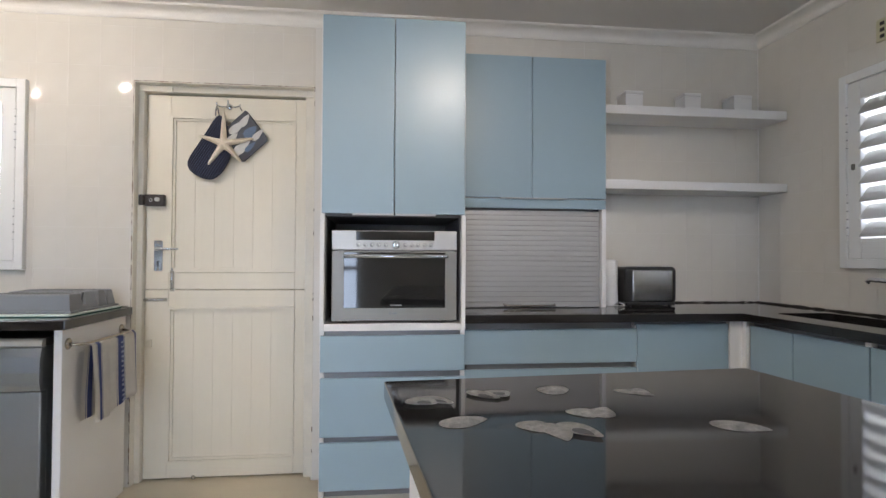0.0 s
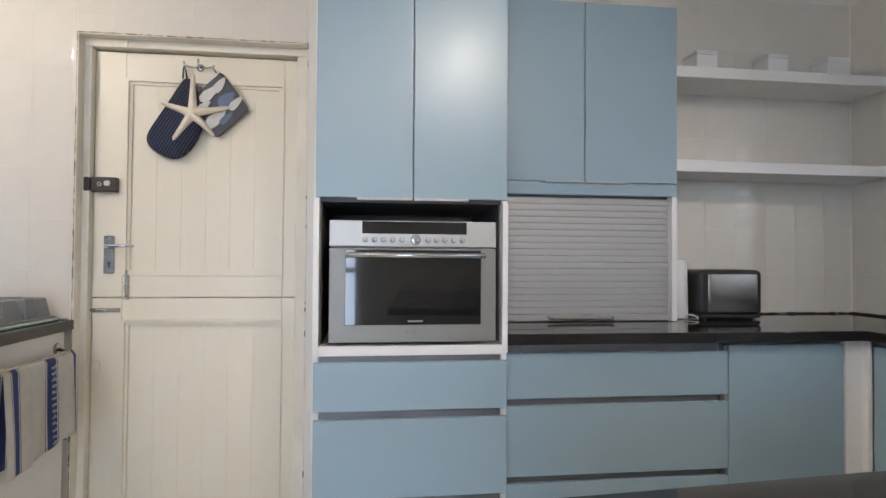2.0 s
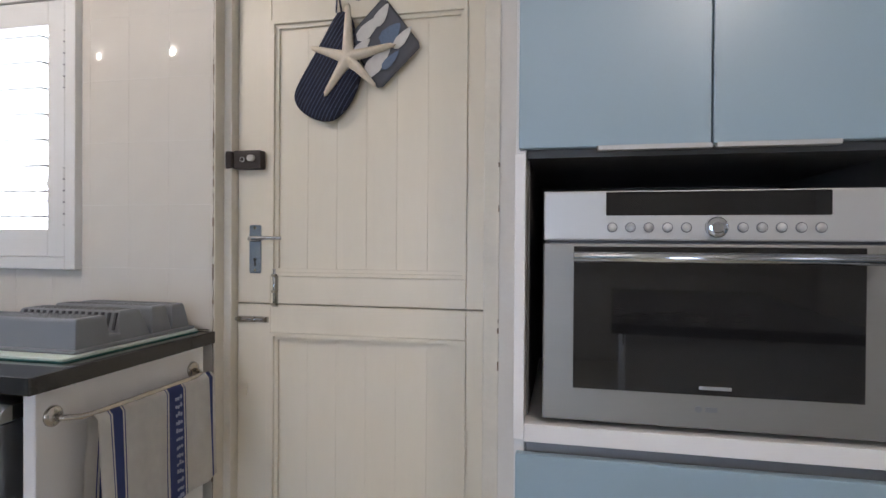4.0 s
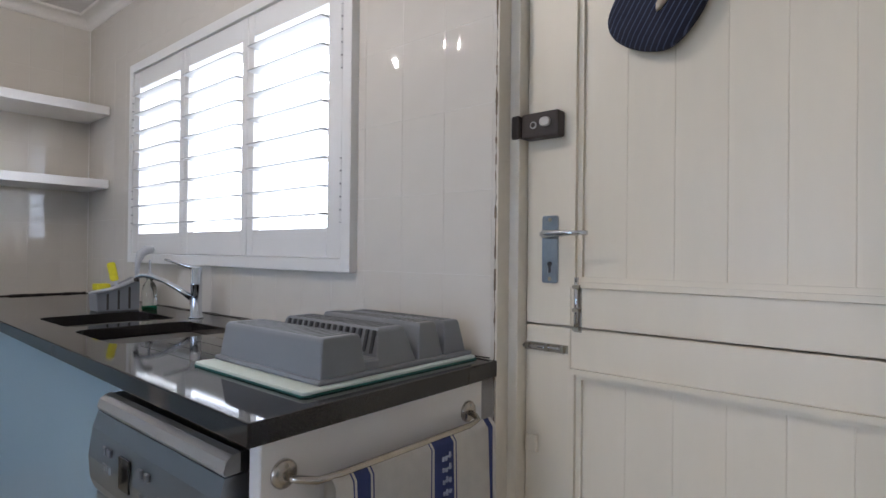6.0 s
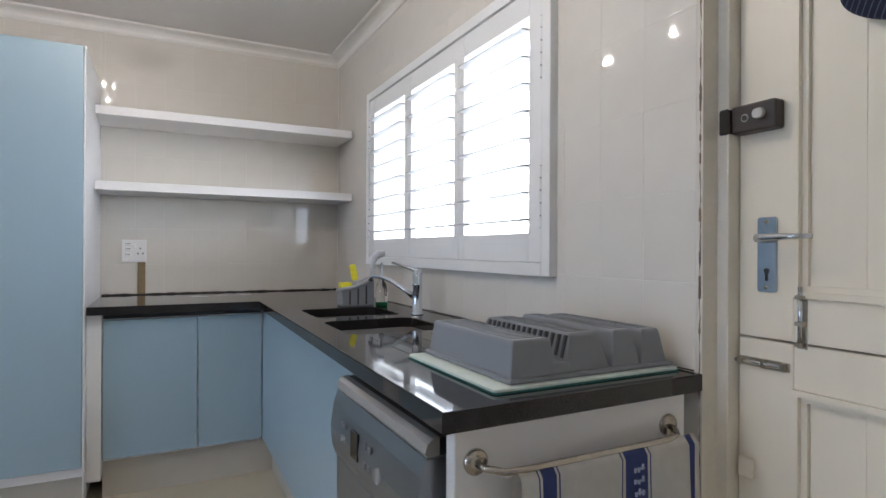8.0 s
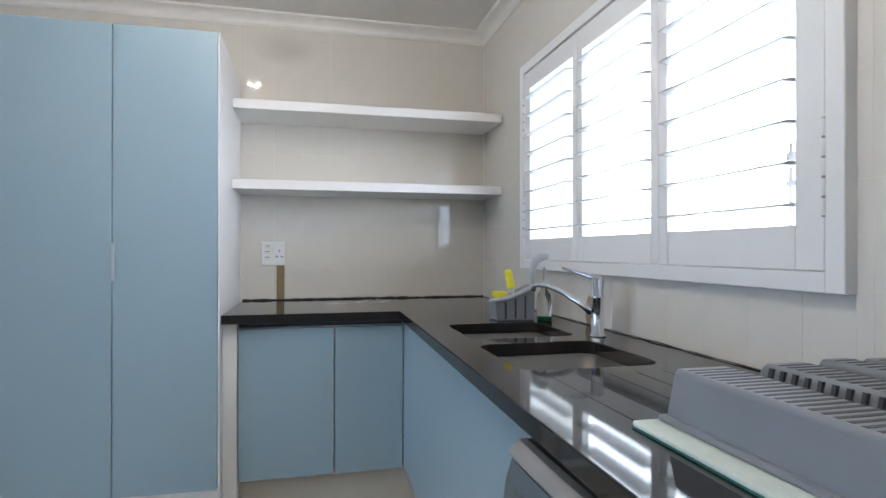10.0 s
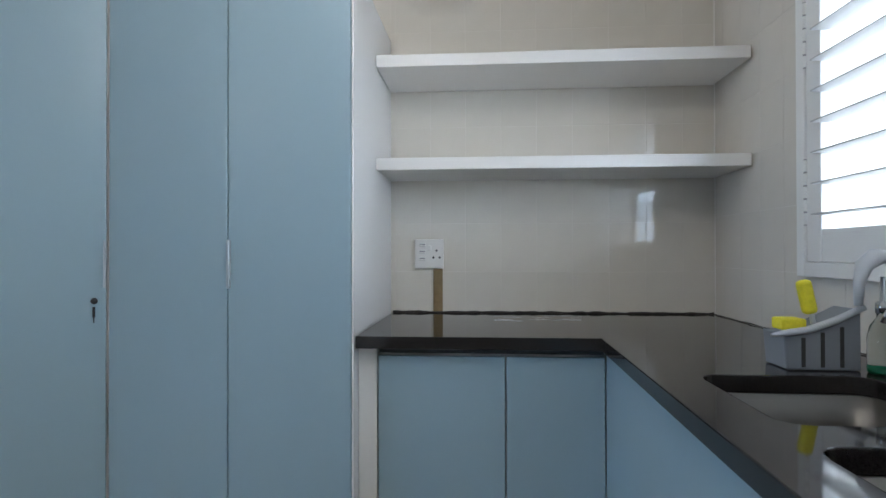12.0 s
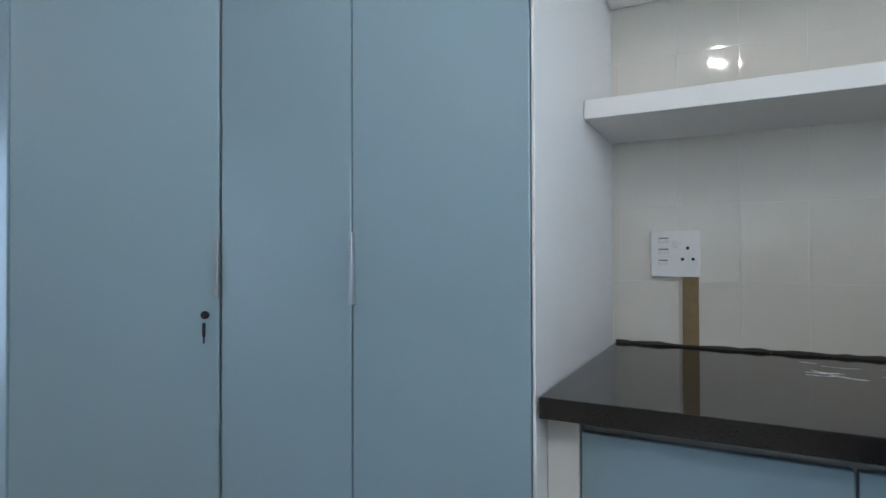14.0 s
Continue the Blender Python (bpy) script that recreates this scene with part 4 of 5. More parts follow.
single("filler_panel", box_bm(1.676, 1.701, 1.772, 1.797, 0.8625, 0.883, 0.001), WHITE, "white upright block between base cabinets", "panel")

# ---- island ----
isl = thing("kitchen_island", (0.45, 0.4, 0.0), "white kitchen island with a polished black granite top", "kitchen island")
IT = Matrix.Translation((-0.007, 1.207, 0)) @ Matrix.Rotation(radians(4.6), 4, "Z")
def island_xy(u, v):
    q = IT @ Vector((u, -v, 0))
    return (q.x, q.y)
part("granite_top", slab_bm([island_xy(0, 1.75), island_xy(0.87, 1.75), island_xy(0.87, 0), island_xy(0, 0)], 0.866, 0.904), GRANITE, isl)
part("carcass", rings_bm([[(*island_xy(u, v), z) for u, v in ((0.05, 1.70), (0.82, 1.70), (0.82, 0.04), (0.05, 0.04))] for z in (0.12, 0.865)]), WHITE, isl, "white melamine sides")
part("kick_board", rings_bm([[(*island_xy(u, v), z) for u, v in ((0.10, 1.65), (0.77, 1.65), (0.77, 0.09), (0.10, 0.09))] for z in (0.0, 0.119)]), KICK, isl)
part("socket_plate", rings_bm([[(*island_xy(u, v), z) for u, v in ((0.044, 0.30), (0.052, 0.30), (0.052, 0.22), (0.044, 0.22))] for z in (0.79, 0.845)]), DARK, isl, "small dark socket")
# ---- hung on the stable door ----
def on_door(px, pz):
    """Door-plane metres from a sketch grid of about 2.9 mm squares."""
    return (-1.237 + (px - 258) * 0.002894, 2.018 - (pz - 166) * 0.002957)


hook = thing("coat_hook", (-0.82, 3.098, 1.955), "small chrome three-prong hook screwed to the door", "hook")
part("rosette", lathe_bm([(0.016, 0), (0.016, 0.004), (0.010, 0.008)], 20, Matrix.Translation((-0.818, 3.0985, 1.968)) @ Matrix.Rotation(radians(90), 4, "X")), CHROME, hook, smooth=True)
for dx, dz in ((-0.055, 0.008), (0.0, 0.020), (0.060, -0.004)):
    part("prong", tube_bm([(-0.818, 3.092, 1.968), (-0.818 + dx * 0.6, 3.074, 1.962), (-0.818 + dx, 3.066, 1.966), (-0.818 + dx * 1.05, 3.062, 1.975 + dz)], [0.004, 0.0035, 0.003, 0.004], 8), CHROME, hook, smooth=True)


def pillow_bm(outline, y_back, y_front, inset=0.14):
    """A soft flat thing: an outline in x and z, swollen towards the room."""
    cx = sum(p[0] for p in outline) / len(outline)
    cz = sum(p[1] for p in outline) / len(outline)
    rings = []
    for k, y in ((1.0, y_back), (1.02, y_back * 0.6 + y_front * 0.4), (1.0, y_back * 0.3 + y_front * 0.7), (1 - inset, y_front), (0.5, y_front - 0.003)):
        rings.append([(cx + (x - cx) * k, y, cz + (z - cz) * k) for x, z in outline])
    return rings_bm(rings)


mitt = thing("oven_mitt", (-0.92, 3.08, 1.58), "navy quilted cotton oven mitt hanging on the door hook", "oven mitt")
mo = [on_door(*p) for p in ((384, 199), (376, 210), (362, 234), (346, 259), (334, 278), (331, 290), (337, 301), (352, 311), (370, 316), (382, 312), (396, 297), (406, 276), (408, 262), (402, 244), (401, 222), (397, 206))]
for _ in range(2):
    mo = [(p[0] * k + q[0] * (1 - k), p[1] * k + q[1] * (1 - k)) for p, q in zip(mo, mo[1:] + mo[:1]) for k in (0.75, 0.25)]
part("glove", pillow_bm(mo, 3.094, 3.068), NAVY, mitt, smooth=True)
part("loop", tube_bm([(-0.885, 3.082, 1.915), (-0.882, 3.078, 1.95), (-0.876, 3.070, 1.965), (-0.872, 3.078, 1.95), (-0.868, 3.082, 1.918)], 0.003, 8), NAVY, mitt, smooth=True)

holder = thing("pot_holder", (-0.73, 3.08, 1.70), "square grey pot holder patterned with pale leaves and fish", "pot holder")
GREYCLOTH = material("grey_print_cotton", (0.10, 0.105, 0.12), 0.95, vary=0.15, scale=60, bump=0.6, bump_scale=400)
PALECLOTH = material("pale_print_cotton", (0.62, 0.61, 0.58), 0.95, vary=0.1, scale=60, bump=0.6, bump_scale=400)
BLUECLOTH = material("blue_print_cotton", (0.14, 0.19, 0.28), 0.95, vary=0.2, scale=200, bump=0.6, bump_scale=400)
ho = [on_door(*p) for p in ((431, 190), (437, 193), (471, 237), (472, 243), (432, 281), (426, 281), (394, 232), (394, 226))]
part("pad", pillow_bm(ho, 3.094, 3.080, 0.06), GREYCLOTH, holder)
hc = on_door(432, 236)
def leaf_patch(c, length, width, ang, y):
    n = 10
    ring = []
    for i in range(n):
        a = 2 * math.pi * i / n
        u, v = length / 2 * math.cos(a), width / 2 * math.sin(a) * (1 - 0.5 * math.cos(a))
        ring.append((c[0] + u * math.cos(ang) - v * math.sin(ang), c[1] + u * math.sin(ang) + v * math.cos(ang)))
    return prism_bm(ring, y, y + 0.0015)
for k, (dx, dz, l, w, a, m) in enumerate(((-0.040, 0.045, 0.105, 0.040, 0.75, PALECLOTH), (0.000, 0.082, 0.080, 0.034, 1.0, PALECLOTH), (0.030, 0.022, 0.085, 0.050, 0.80, BLUECLOTH), (0.068, 0.008, 0.085, 0.030, 0.85, PALECLOTH), (-0.012, -0.060, 0.120, 0.046, 0.80, PALECLOTH), (0.030, -0.058, 0.075, 0.026, 0.80, BLUECLOTH), (-0.062, -0.012, 0.070, 0.030, 0.72, PALECLOTH))):
    part("printed_leaf", leaf_patch((hc[0] + dx, hc[1] + dz), l, w, a, 3.0742 - 0.0004 * k), m, holder)
part("loop", tube_bm([(-0.75, 3.082, 1.945), (-0.758, 3.072, 1.962), (-0.752, 3.080, 1.95)], 0.0025, 6), GREYCLOTH, holder)

tips = [on_door(*p) for p in ((352, 238), (396, 194), (449, 241), (427, 283), (369, 291))]
sc = on_door(396, 252)
angs = [math.atan2(z - sc[1], x - sc[0]) for x, z in tips]
order = sorted(range(5), key=lambda i: angs[i])
ringp, weights = [], []
for j, i in enumerate(order):
    a, r = angs[i], math.hypot(tips[i][0] - sc[0], tips[i][1] - sc[1])
    nxt = angs[order[(j + 1) % 5]] + (2 * math.pi if j == 4 else 0)
    perp = 0.010
    ca, sa = math.cos(a), math.sin(a)
    for t, w in ((0.35, -1.45), (0.70, -1.0), (0.94, -0.6), (1.0, 0.0), (0.94, 0.6), (0.70, 1.0), (0.35, 1.45)):
        ringp.append((sc[0] + ca * r * t - sa * perp * w, sc[1] + sa * r * t + ca * perp * w))
    mid = (a + nxt) / 2
    ringp.append((sc[0] + 0.030 * math.cos(mid), sc[1] + 0.030 * math.sin(mid)))
bm = bmesh.new()
back = [bm.verts.new((x, 3.066, z)) for x, z in ringp]
face = [bm.verts.new((sc[0] + (x - sc[0]) * 0.97, 3.056, sc[1] + (z - sc[1]) * 0.97)) for x, z in ringp]
rid = [bm.verts.new((sc[0] + (x - sc[0]) * 0.45, 3.046, sc[1] + (z - sc[1]) * 0.45)) for x, z in ringp]
ctr, cb = bm.verts.new((sc[0], 3.042, sc[1])), bm.verts.new((sc[0], 3.067, sc[1]))
k = len(ringp)
for i in range(k):
    n = (i + 1) % k
    bm.faces.new((back[i], back[n], face[n], face[i]))
    bm.faces.new((face[i], face[n], rid[n], rid[i]))
    bm.faces.new((rid[i], rid[n], ctr))
    bm.faces.new((back[n], back[i], cb))
single("starfish", bm, STAR, "dried cream starfish hung in front of the oven mitt", "starfish", smooth=True)
single("starfish_string", tube_bm([(sc[0], 3.055, sc[1] + 0.16), (sc[0] + 0.004, 3.060, sc[1] + 0.19), (-0.818, 3.066, 1.975)], 0.0015, 6), STAR, "thin string holding the starfish on the hook", "string")

# ---- towel rail and dishcloth on the end panel ----
rail = thing("towel_rail", (-1.27, 2.69, 0.80), "nickel towel rail on the white end panel", "towel rail")
for y in (2.449, 2.919):
    fl = part("flange", lathe_bm([(0.0235, 0), (0.0235, 0.004), (0.020, 0.008), (0.010, 0.010)], 24, Matrix.Translation((-1.2719, y, 0.810)) @ Matrix.Rotation(radians(90), 4, "Y")), NICKEL, rail, "round nickel flange", smooth=True)
    for dz in (-0.014, 0.014):
        part("screw", lathe_bm([(0.0045, 0), (0.0035, 0.002)], 10, Matrix.Translation((-1.2640, y, 0.810 + dz)) @ Matrix.Rotation(radians(90), 4, "Y")), BRASS, fl, smooth=True)
part("bar", tube_bm([(-1.262, 2.449, 0.808), (-1.245, 2.455, 0.806), (-1.222, 2.477, 0.804), (-1.216, 2.52, 0.804), (-1.216, 2.85, 0.804), (-1.222, 2.892, 0.804), (-1.245, 2.913, 0.806), (-1.262, 2.919, 0.808)], 0.0065, 12), NICKEL, rail, smooth=True)

cloth = thing("dishcloth", (-1.21, 2.75, 0.42), "cream cotton dishcloth with blue woven stripes over the rail", "dishcloth")
bm = bmesh.new()
rows = []
path = [(-1, 0.48)] + [(-1, 0.48 + 0.31 * i / 7) for i in range(1, 8)] + [(0, 0.8065)] + [(1, 0.79 - 0.315 * i / 12) for i in range(0, 13)]
cols = 44
for s, z in path:
    row = []
    for j in range(cols + 1):
        f = j / cols
        drop = 0.79 - z
        y = 2.498 + 0.432 * f + (0.03 * drop * (f - 0.45))
        wave = (0.010 * math.sin(9.0 * f + 0.6) + 0.006 * math.sin(23 * f + 1.0)) * min(1.0, drop * 5 + 0.05) + 0.035 * drop * (1 if s > 0 else 0.2)
        zz = z - (-0.02 * f + 0.012 * math.sin(6 * f)) * min(1.0, drop * 3) * (1 if s > 0 else -0.4)
        row.append(bm.verts.new((-1.216 + s * (0.0095 + 0.004) + (abs(wave) * 0.9 if s > 0 else -min(abs(wave), 0.02)), y, zz)))
    rows.append(row)
for a, b in zip(rows, rows[1:]):
    for j in range(cols):
        bm.faces.new((a[j], a[j + 1], b[j + 1], b[j]))
bmesh.ops.solidify(bm, geom=bm.faces[:], thickness=0.0022)
part("cloth", bm, TOWEL, cloth, smooth=True)
rnd = random.Random(4)
for i in range(13):
    z = 0.765 - 0.022 * i
    lett = bmesh.new()
    x = -1.1955 + 0.035 * (0.79 - z)
    for j in range(3):
        y = 2.745 + 0.009 * j + 0.002 * rnd.random()
        lo = z + 0.004 * rnd.random()
        add_box(lett, x - 0.001, x + 0.0018, y, y + 0.004, lo, lo + rnd.uniform(0.006, 0.012))
    add_box(lett, x - 0.001, x + 0.0018, 2.746, 2.770, z + 0.005, z + 0.008)
    part("woven_mark", lett, TEXTW, cloth, "pale woven motif")

# ---- draining mat and dish rack ----
mat_t = thing("draining_mat", (-1.49, 2.74, WT), "pale green foam draining mat with a dark underside", "draining mat")
part("foam", slab_bm(round_rect(-1.700, -1.302, 2.506, 2.990, 0.010), WT + 0.003, WT + 0.010, (), 0.003), MAT, mat_t)
part("backing", slab_bm(round_rect(-1.703, -1.299, 2.505, 2.993, 0.012), WT + 0.0005, WT + 0.003, (), 0.001), MATDARK, mat_t)

rack = thing("dish_rack", (-1.48, 2.76, WT + 0.018), "upturned grey plastic dish rack with slotted ridges on a mat", "dish rack")
RZ = WT + 0.0105
RX0, RX1, RY0, RY1 = -1.690, -1.312, 2.546, 2.986
tray = box_bm(RX0, RX1, RY0, RY1, RZ, RZ + 0.010, 0.004, 2)
part("rim", tray, RACK, rack)


def ridge(y0, y1, h, x0, x1, slots, taper=0.018):
    """A hollow raised ridge, wider at its foot, with slots across its top and shoulders."""
    z0, z1 = RZ + 0.008, RZ + h
    body = rings_bm([[(x0, y0, z0), (x1, y0, z0), (x1, y1, z0), (x0, y1, z0)],
                     [(x0 + taper * 0.8, y0 + taper * 0.9, z1 - 0.006), (x1 - taper * 0.8, y0 + taper * 0.9, z1 - 0.006), (x1 - taper * 0.8, y1 - taper * 0.9, z1 - 0.006), (x0 + taper * 0.8, y1 - taper * 0.9, z1 - 0.006)],
                     [(x0 + taper, y0 + taper + 0.003, z1), (x1 - taper, y0 + taper + 0.003, z1), (x1 - taper, y1 - taper - 0.003, z1), (x0 + taper, y1 - taper - 0.003, z1)]])
    bmesh.ops.bevel(body, geom=body.edges[:], offset=0.003, segments=2, profile=0.5, affect="EDGES")
    rg = part("ridge", body, RACK, rack, smooth=False)
    n = slots
    for i in range(n):
        x = x0 + taper + 0.012 + (x1 - x0 - 2 * taper - 0.024) * (i + 0.5) / n
        part("slot", box_bm(x - 0.0034, x + 0.0034, y0 + taper + 0.006, y1 - taper - 0.006, z1 - 0.004, z1 + 0.0005), SLOTM, rg)
    return rg


ridge(2.554, 2.664, 0.082, RX0 + 0.010, RX1 - 0.008, 20, 0.010)
r2 = ridge(2.690, 2.806, 0.085, RX0 + 0.010, RX1 - 0.010, 18, 0.022)
ridge(2.812, 2.892, 0.086, RX0 + 0.010, RX1 - 0.010, 18, 0.014)
ridge(2.898, 2.976, 0.083, RX0 + 0.010, RX1 - 0.012, 18, 0.014)
part("valley", box_bm(RX0 + 0.010, RX1 - 0.010, 2.655, 2.700, RZ + 0.008, RZ + 0.030, 0.004), RACK, rack)
for i in range(15):
    x = RX0 + 0.050 + 0.021 * i
    tm = Matrix.Translation((x, 2.7045, RZ + 0.062)) @ Matrix.Rotation(radians(-13), 4, "X")
    sl = bmesh.new()
    add_box(sl, -0.0032, 0.0032, -0.004, 0.004, -0.004 - 0.0017 * i, 0.019, tm)
    part("slot", sl, SLOTM, r2)

# ---- sink fittings, north ----
tap = thing("mixer_tap", (-2.53, 2.905, WT), "chrome single-lever kitchen mixer tap with a swung spout", "tap")
TB = Matrix.Translation((-2.53, 2.905, WT))
part("body", lathe_bm([(0.026, 0), (0.026, 0.004), (0.0205, 0.010), (0.0195, 0.118), (0.021, 0.120), (0.021, 0.128), (0.0195, 0.130), (0.0195, 0.178), (0.017, 0.186), (0.004, 0.188)], 28, TB), CHROME, tap, smooth=True)
part("spout", tube_bm([(-2.545, 2.892, 0.985), (-2.575, 2.868, 1.012), (-2.625, 2.832, 1.044), (-2.676, 2.806, 1.060), (-2.712, 2.788, 1.064), (-2.733, 2.777, 1.059), (-2.737, 2.775, 1.042)], [0.0115, 0.010, 0.009, 0.0085, 0.0085, 0.0085, 0.0095], 14), CHROME, tap, smooth=True)
part("lever", tube_bm([(-2.53, 2.905, 1.090), (-2.548, 2.890, 1.098), (-2.590, 2.858, 1.112), (-2.628, 2.832, 1.124)], [0.010, 0.0075, 0.005, 0.0035], 10), CHROME, tap, smooth=True)

caddy = thing("sink_caddy", (-3.0, 2.79, WT), "grey plastic sink caddy holding a brush and sponge", "caddy")
cprof = [(2.718, WT + 0.001), (2.712, 0.992), (2.735, 0.990), (2.775, 1.000), (2.825, 1.022), (2.872, 1.046), (2.872, WT + 0.001)]
cb_ = rings_bm([[(-3.050, y, z) for y, z in cprof], [(-2.955, y, z) for y, z in cprof]])
bmesh.ops.bevel(cb_, geom=cb_.edges[:], offset=0.004, segments=2, profile=0.5, affect="EDGES")
part("body", cb_, RACK, caddy)
for y in (2.752, 2.792, 2.832):
    part("groove", box_bm(-2.9555, -2.9535, y - 0.004, y + 0.004, WT + 0.008, 0.982 + (y - 2.75) * 0.3), DARK, caddy, "dark gap")
part("rim", tube_bm([(-2.952, 2.684, 0.988), (-2.952, 2.71, 0.993), (-2.952, 2.76, 1.000), (-2.952, 2.82, 1.022), (-2.952, 2.876, 1.050)], [0.004, 0.007, 0.008, 0.008, 0.007], 10), GREYHEAD, caddy, "pale grey curved rim", smooth=True)
single("sponge", box_bm(-3.020, -2.968, 2.716, 2.768, 0.996, 1.022, 0.005, 2), YELLOW, "bright yellow washing-up sponge in the caddy", "sponge")
br = thing("dish_brush", (-3.0, 2.79, 0.98), "yellow-headed dish brush standing in the caddy", "brush")
bh = box_bm(-0.013, 0.013, -0.015, 0.015, 0, 0.078, 0.010, 3)
bmesh.ops.transform(bh, matrix=Matrix.Translation((-3.0, 2.792, 1.030)) @ Matrix.Rotation(radians(12), 4, "X"), verts=bh.verts[:])
part("head", bh, YELLOW, br, "worn yellow head")
part("stem", tube_bm([(-3.0, 2.80, 0.99), (-3.0, 2.794, 1.04)], 0.006, 8), GREYHEAD, br, smooth=True)

soap = thing("soap_dispenser", (-2.93, 2.90, WT), "clear plastic pump bottle holding a little green soap", "soap dispenser")
SB = Matrix.Translation((-2.93, 2.90, WT + 0.0005))
part("bottle", lathe_bm([(0.026, 0), (0.029, 0.004), (0.029, 0.075), (0.024, 0.100), (0.012, 0.118), (0.011, 0.132)], 20, SB), GLASS, soap, smooth=True)
part("liquid", lathe_bm([(0.024, 0.003), (0.027, 0.006), (0.027, 0.018), (0.001, 0.019)], 20, SB), GREENLIQ, soap, "a little green soap", smooth=True)
part("collar", lathe_bm([(0.014, 0.128), (0.014, 0.150), (0.006, 0.154), (0.005, 0.205)], 14, SB), CHROME, soap, smooth=True)
part("pump_head", tube_bm([(-2.93, 2.912, 1.160), (-2.93, 2.885, 1.158), (-2.93, 2.862, 1.140), (-2.93, 2.852, 1.105), (-2.93, 2.850, 1.055)], [0.013, 0.019, 0.017, 0.011, 0.008], 12), GREYHEAD, soap, "grey pump head", smooth=True)

stain = leaf_patch((-2.785, 0.962), 0.115, 0.075, 1.75, N - 0.0040)
part("stain", stain, STAIN, wall_n, "brown water stain behind the tap")

# ---- west wall details ----
sock = thing("wall_socket", (W, 1.826, 1.16), "white double wall socket plate with three switches", "socket")
part("plate", box_bm(W + 0.002, W + 0.014, 1.764, 1.888, 1.100, 1.226, 0.003, 2), SOCKETW, sock)
for z in (1.202, 1.172, 1.142):
    r = part("rocker", box_bm(W + 0.013, W + 0.018, 1.783, 1.812, z - 0.008, z + 0.008, 0.002), SOCKETW, sock)
    part("mark", box_bm(W + 0.0175, W + 0.0185, 1.786, 1.809, z + 0.001, z + 0.005), CHANNEL, r, "grey switch mark")
part("switch", box_bm(W + 0.013, W + 0.018, 1.820, 1.836, 1.178, 1.200, 0.002), SOCKETW, sock)
for y, z in ((1.858, 1.178), (1.845, 1.148), (1.871, 1.148)):
    part("pin_hole", lathe_bm([(0.0045, 0), (0.0045, 0.0012)], 12, Matrix.Translation((W + 0.0138, y, z)) @ Matrix.Rotation(radians(90), 4, "Y")), BLACKPL, sock)
single("cable_cover", box_bm(W + 0.002, W + 0.010, 1.844, 1.884, WT + 0.0005, 1.0995, 0.001), BROWNTRUNK, "brown strip covering the cable below the socket", "cable cover")


def bead(name, pts, r, seed, label):
    """An uneven bead of sealant along a joint."""
    rnd = random.Random(seed)
    a, b = Vector(pts[0]), Vector(pts[1])
    n = 60
    line = [a.lerp(b, i / n) + Vector((rnd.uniform(-1, 1) * 0.002, rnd.uniform(-1, 1) * 0.002, rnd.uniform(-0.5, 1) * 0.0015)) for i in range(n + 1)]
    return single(name, tube_bm(line, [r * rnd.uniform(0.5, 1.3) for _ in line], 6), SEAL, label, "sealant")


bead("sealant_bead", ((W + 0.010, 1.67, WT + 0.003), (W + 0.010, N - 0.012, WT + 0.003)), 0.0055, 7, "ragged dark sealant along the worktop joint")
bead("sealant_bead", ((W + 0.012, N - 0.012, WT + 0.002), (-1.28, N - 0.012, WT + 0.002)), 0.0018, 8, "thin dark sealant behind the sink worktop")
bead("sealant_bead", ((1.15, N - 0.012, ET + 0.003), (E - 0.012, N - 0.012, ET + 0.003)), 0.0050, 9, "ragged dark sealant along the worktop joint")
bead("sealant_bead", ((E - 0.012, N - 0.012, ET + 0.003), (E - 0.012, 1.2, ET + 0.003)), 0.0055, 10, "ragged dark sealant along the worktop joint")


rnd = random.Random(60)
for i in range(16):
    x, y, ang = rnd.uniform(-3.98, -3.78), rnd.uniform(2.10, 2.42), rnd.uniform(0.9, 2.0)
    lng, wid = rnd.uniform(0.03, 0.095), rnd.uniform(0.004, 0.012)
    ring = []
    for k in range(14):
        c = 2 * math.pi * k / 14
        u, v = lng / 2 * math.cos(c), wid / 2 * math.sin(c) * rnd.uniform(0.5, 1.3) + 0.12 * lng * math.cos(c) ** 2
        ring.append((x + u * math.cos(ang) - v * math.sin(ang), y + u * math.sin(ang) + v * math.cos(ang)))
    part("residue", slab_bm(ring, WT + 0.0001, WT + 0.0004 + 0.00004 * i, (), 0.0), LIMESCALE, wt_w, "dried white residue")

part("patch", box_bm(W + 0.0018, W + 0.0030, 1.690, 2.090, 2.170, 2.386), GREYPATCH, wall_w, "faint grey patch high on the tiles")

# ---- east corner things ----
toaster = thing("toaster", (1.385, 2.85, ET), "black and steel two-slice toaster on the worktop", "toaster")
tb = box_bm(1.250, 1.532, 2.775, 2.935, ET + 0.018, 1.126, 0.022, 4)
part("shell", tb, BLACKPL, toaster, "glossy black shell", smooth=False)
part("steel_band", slab_bm(round_rect(1.268, 1.526, 2.7715, 2.9385, 0.034, 8), ET + 0.030, 1.108, (), 0.003), TOASTSTEEL, toaster, "dark brushed steel wrap", smooth=True)
part("base", box_bm(1.256, 1.526, 2.782, 2.928, ET + 0.006, ET + 0.022, 0.004), BLACKPL, toaster)
for x in (1.28, 1.50):
    for y in (2.795, 2.915):
        part("foot", lathe_bm([(0.010, 0), (0.009, 0.008)], 10, Matrix.Translation((x, y, ET + 0.0005))), BLACKPL, toaster)
for y in (2.825, 2.875):
    part("slot", box_bm(1.30, 1.48, y - 0.012, y + 0.012, 1.1255, 1.1268), DARK, toaster)
part("lever", box_bm(1.236, 1.252, 2.845, 2.865, 1.06, 1.075, 0.003), BLACKPL, toaster)
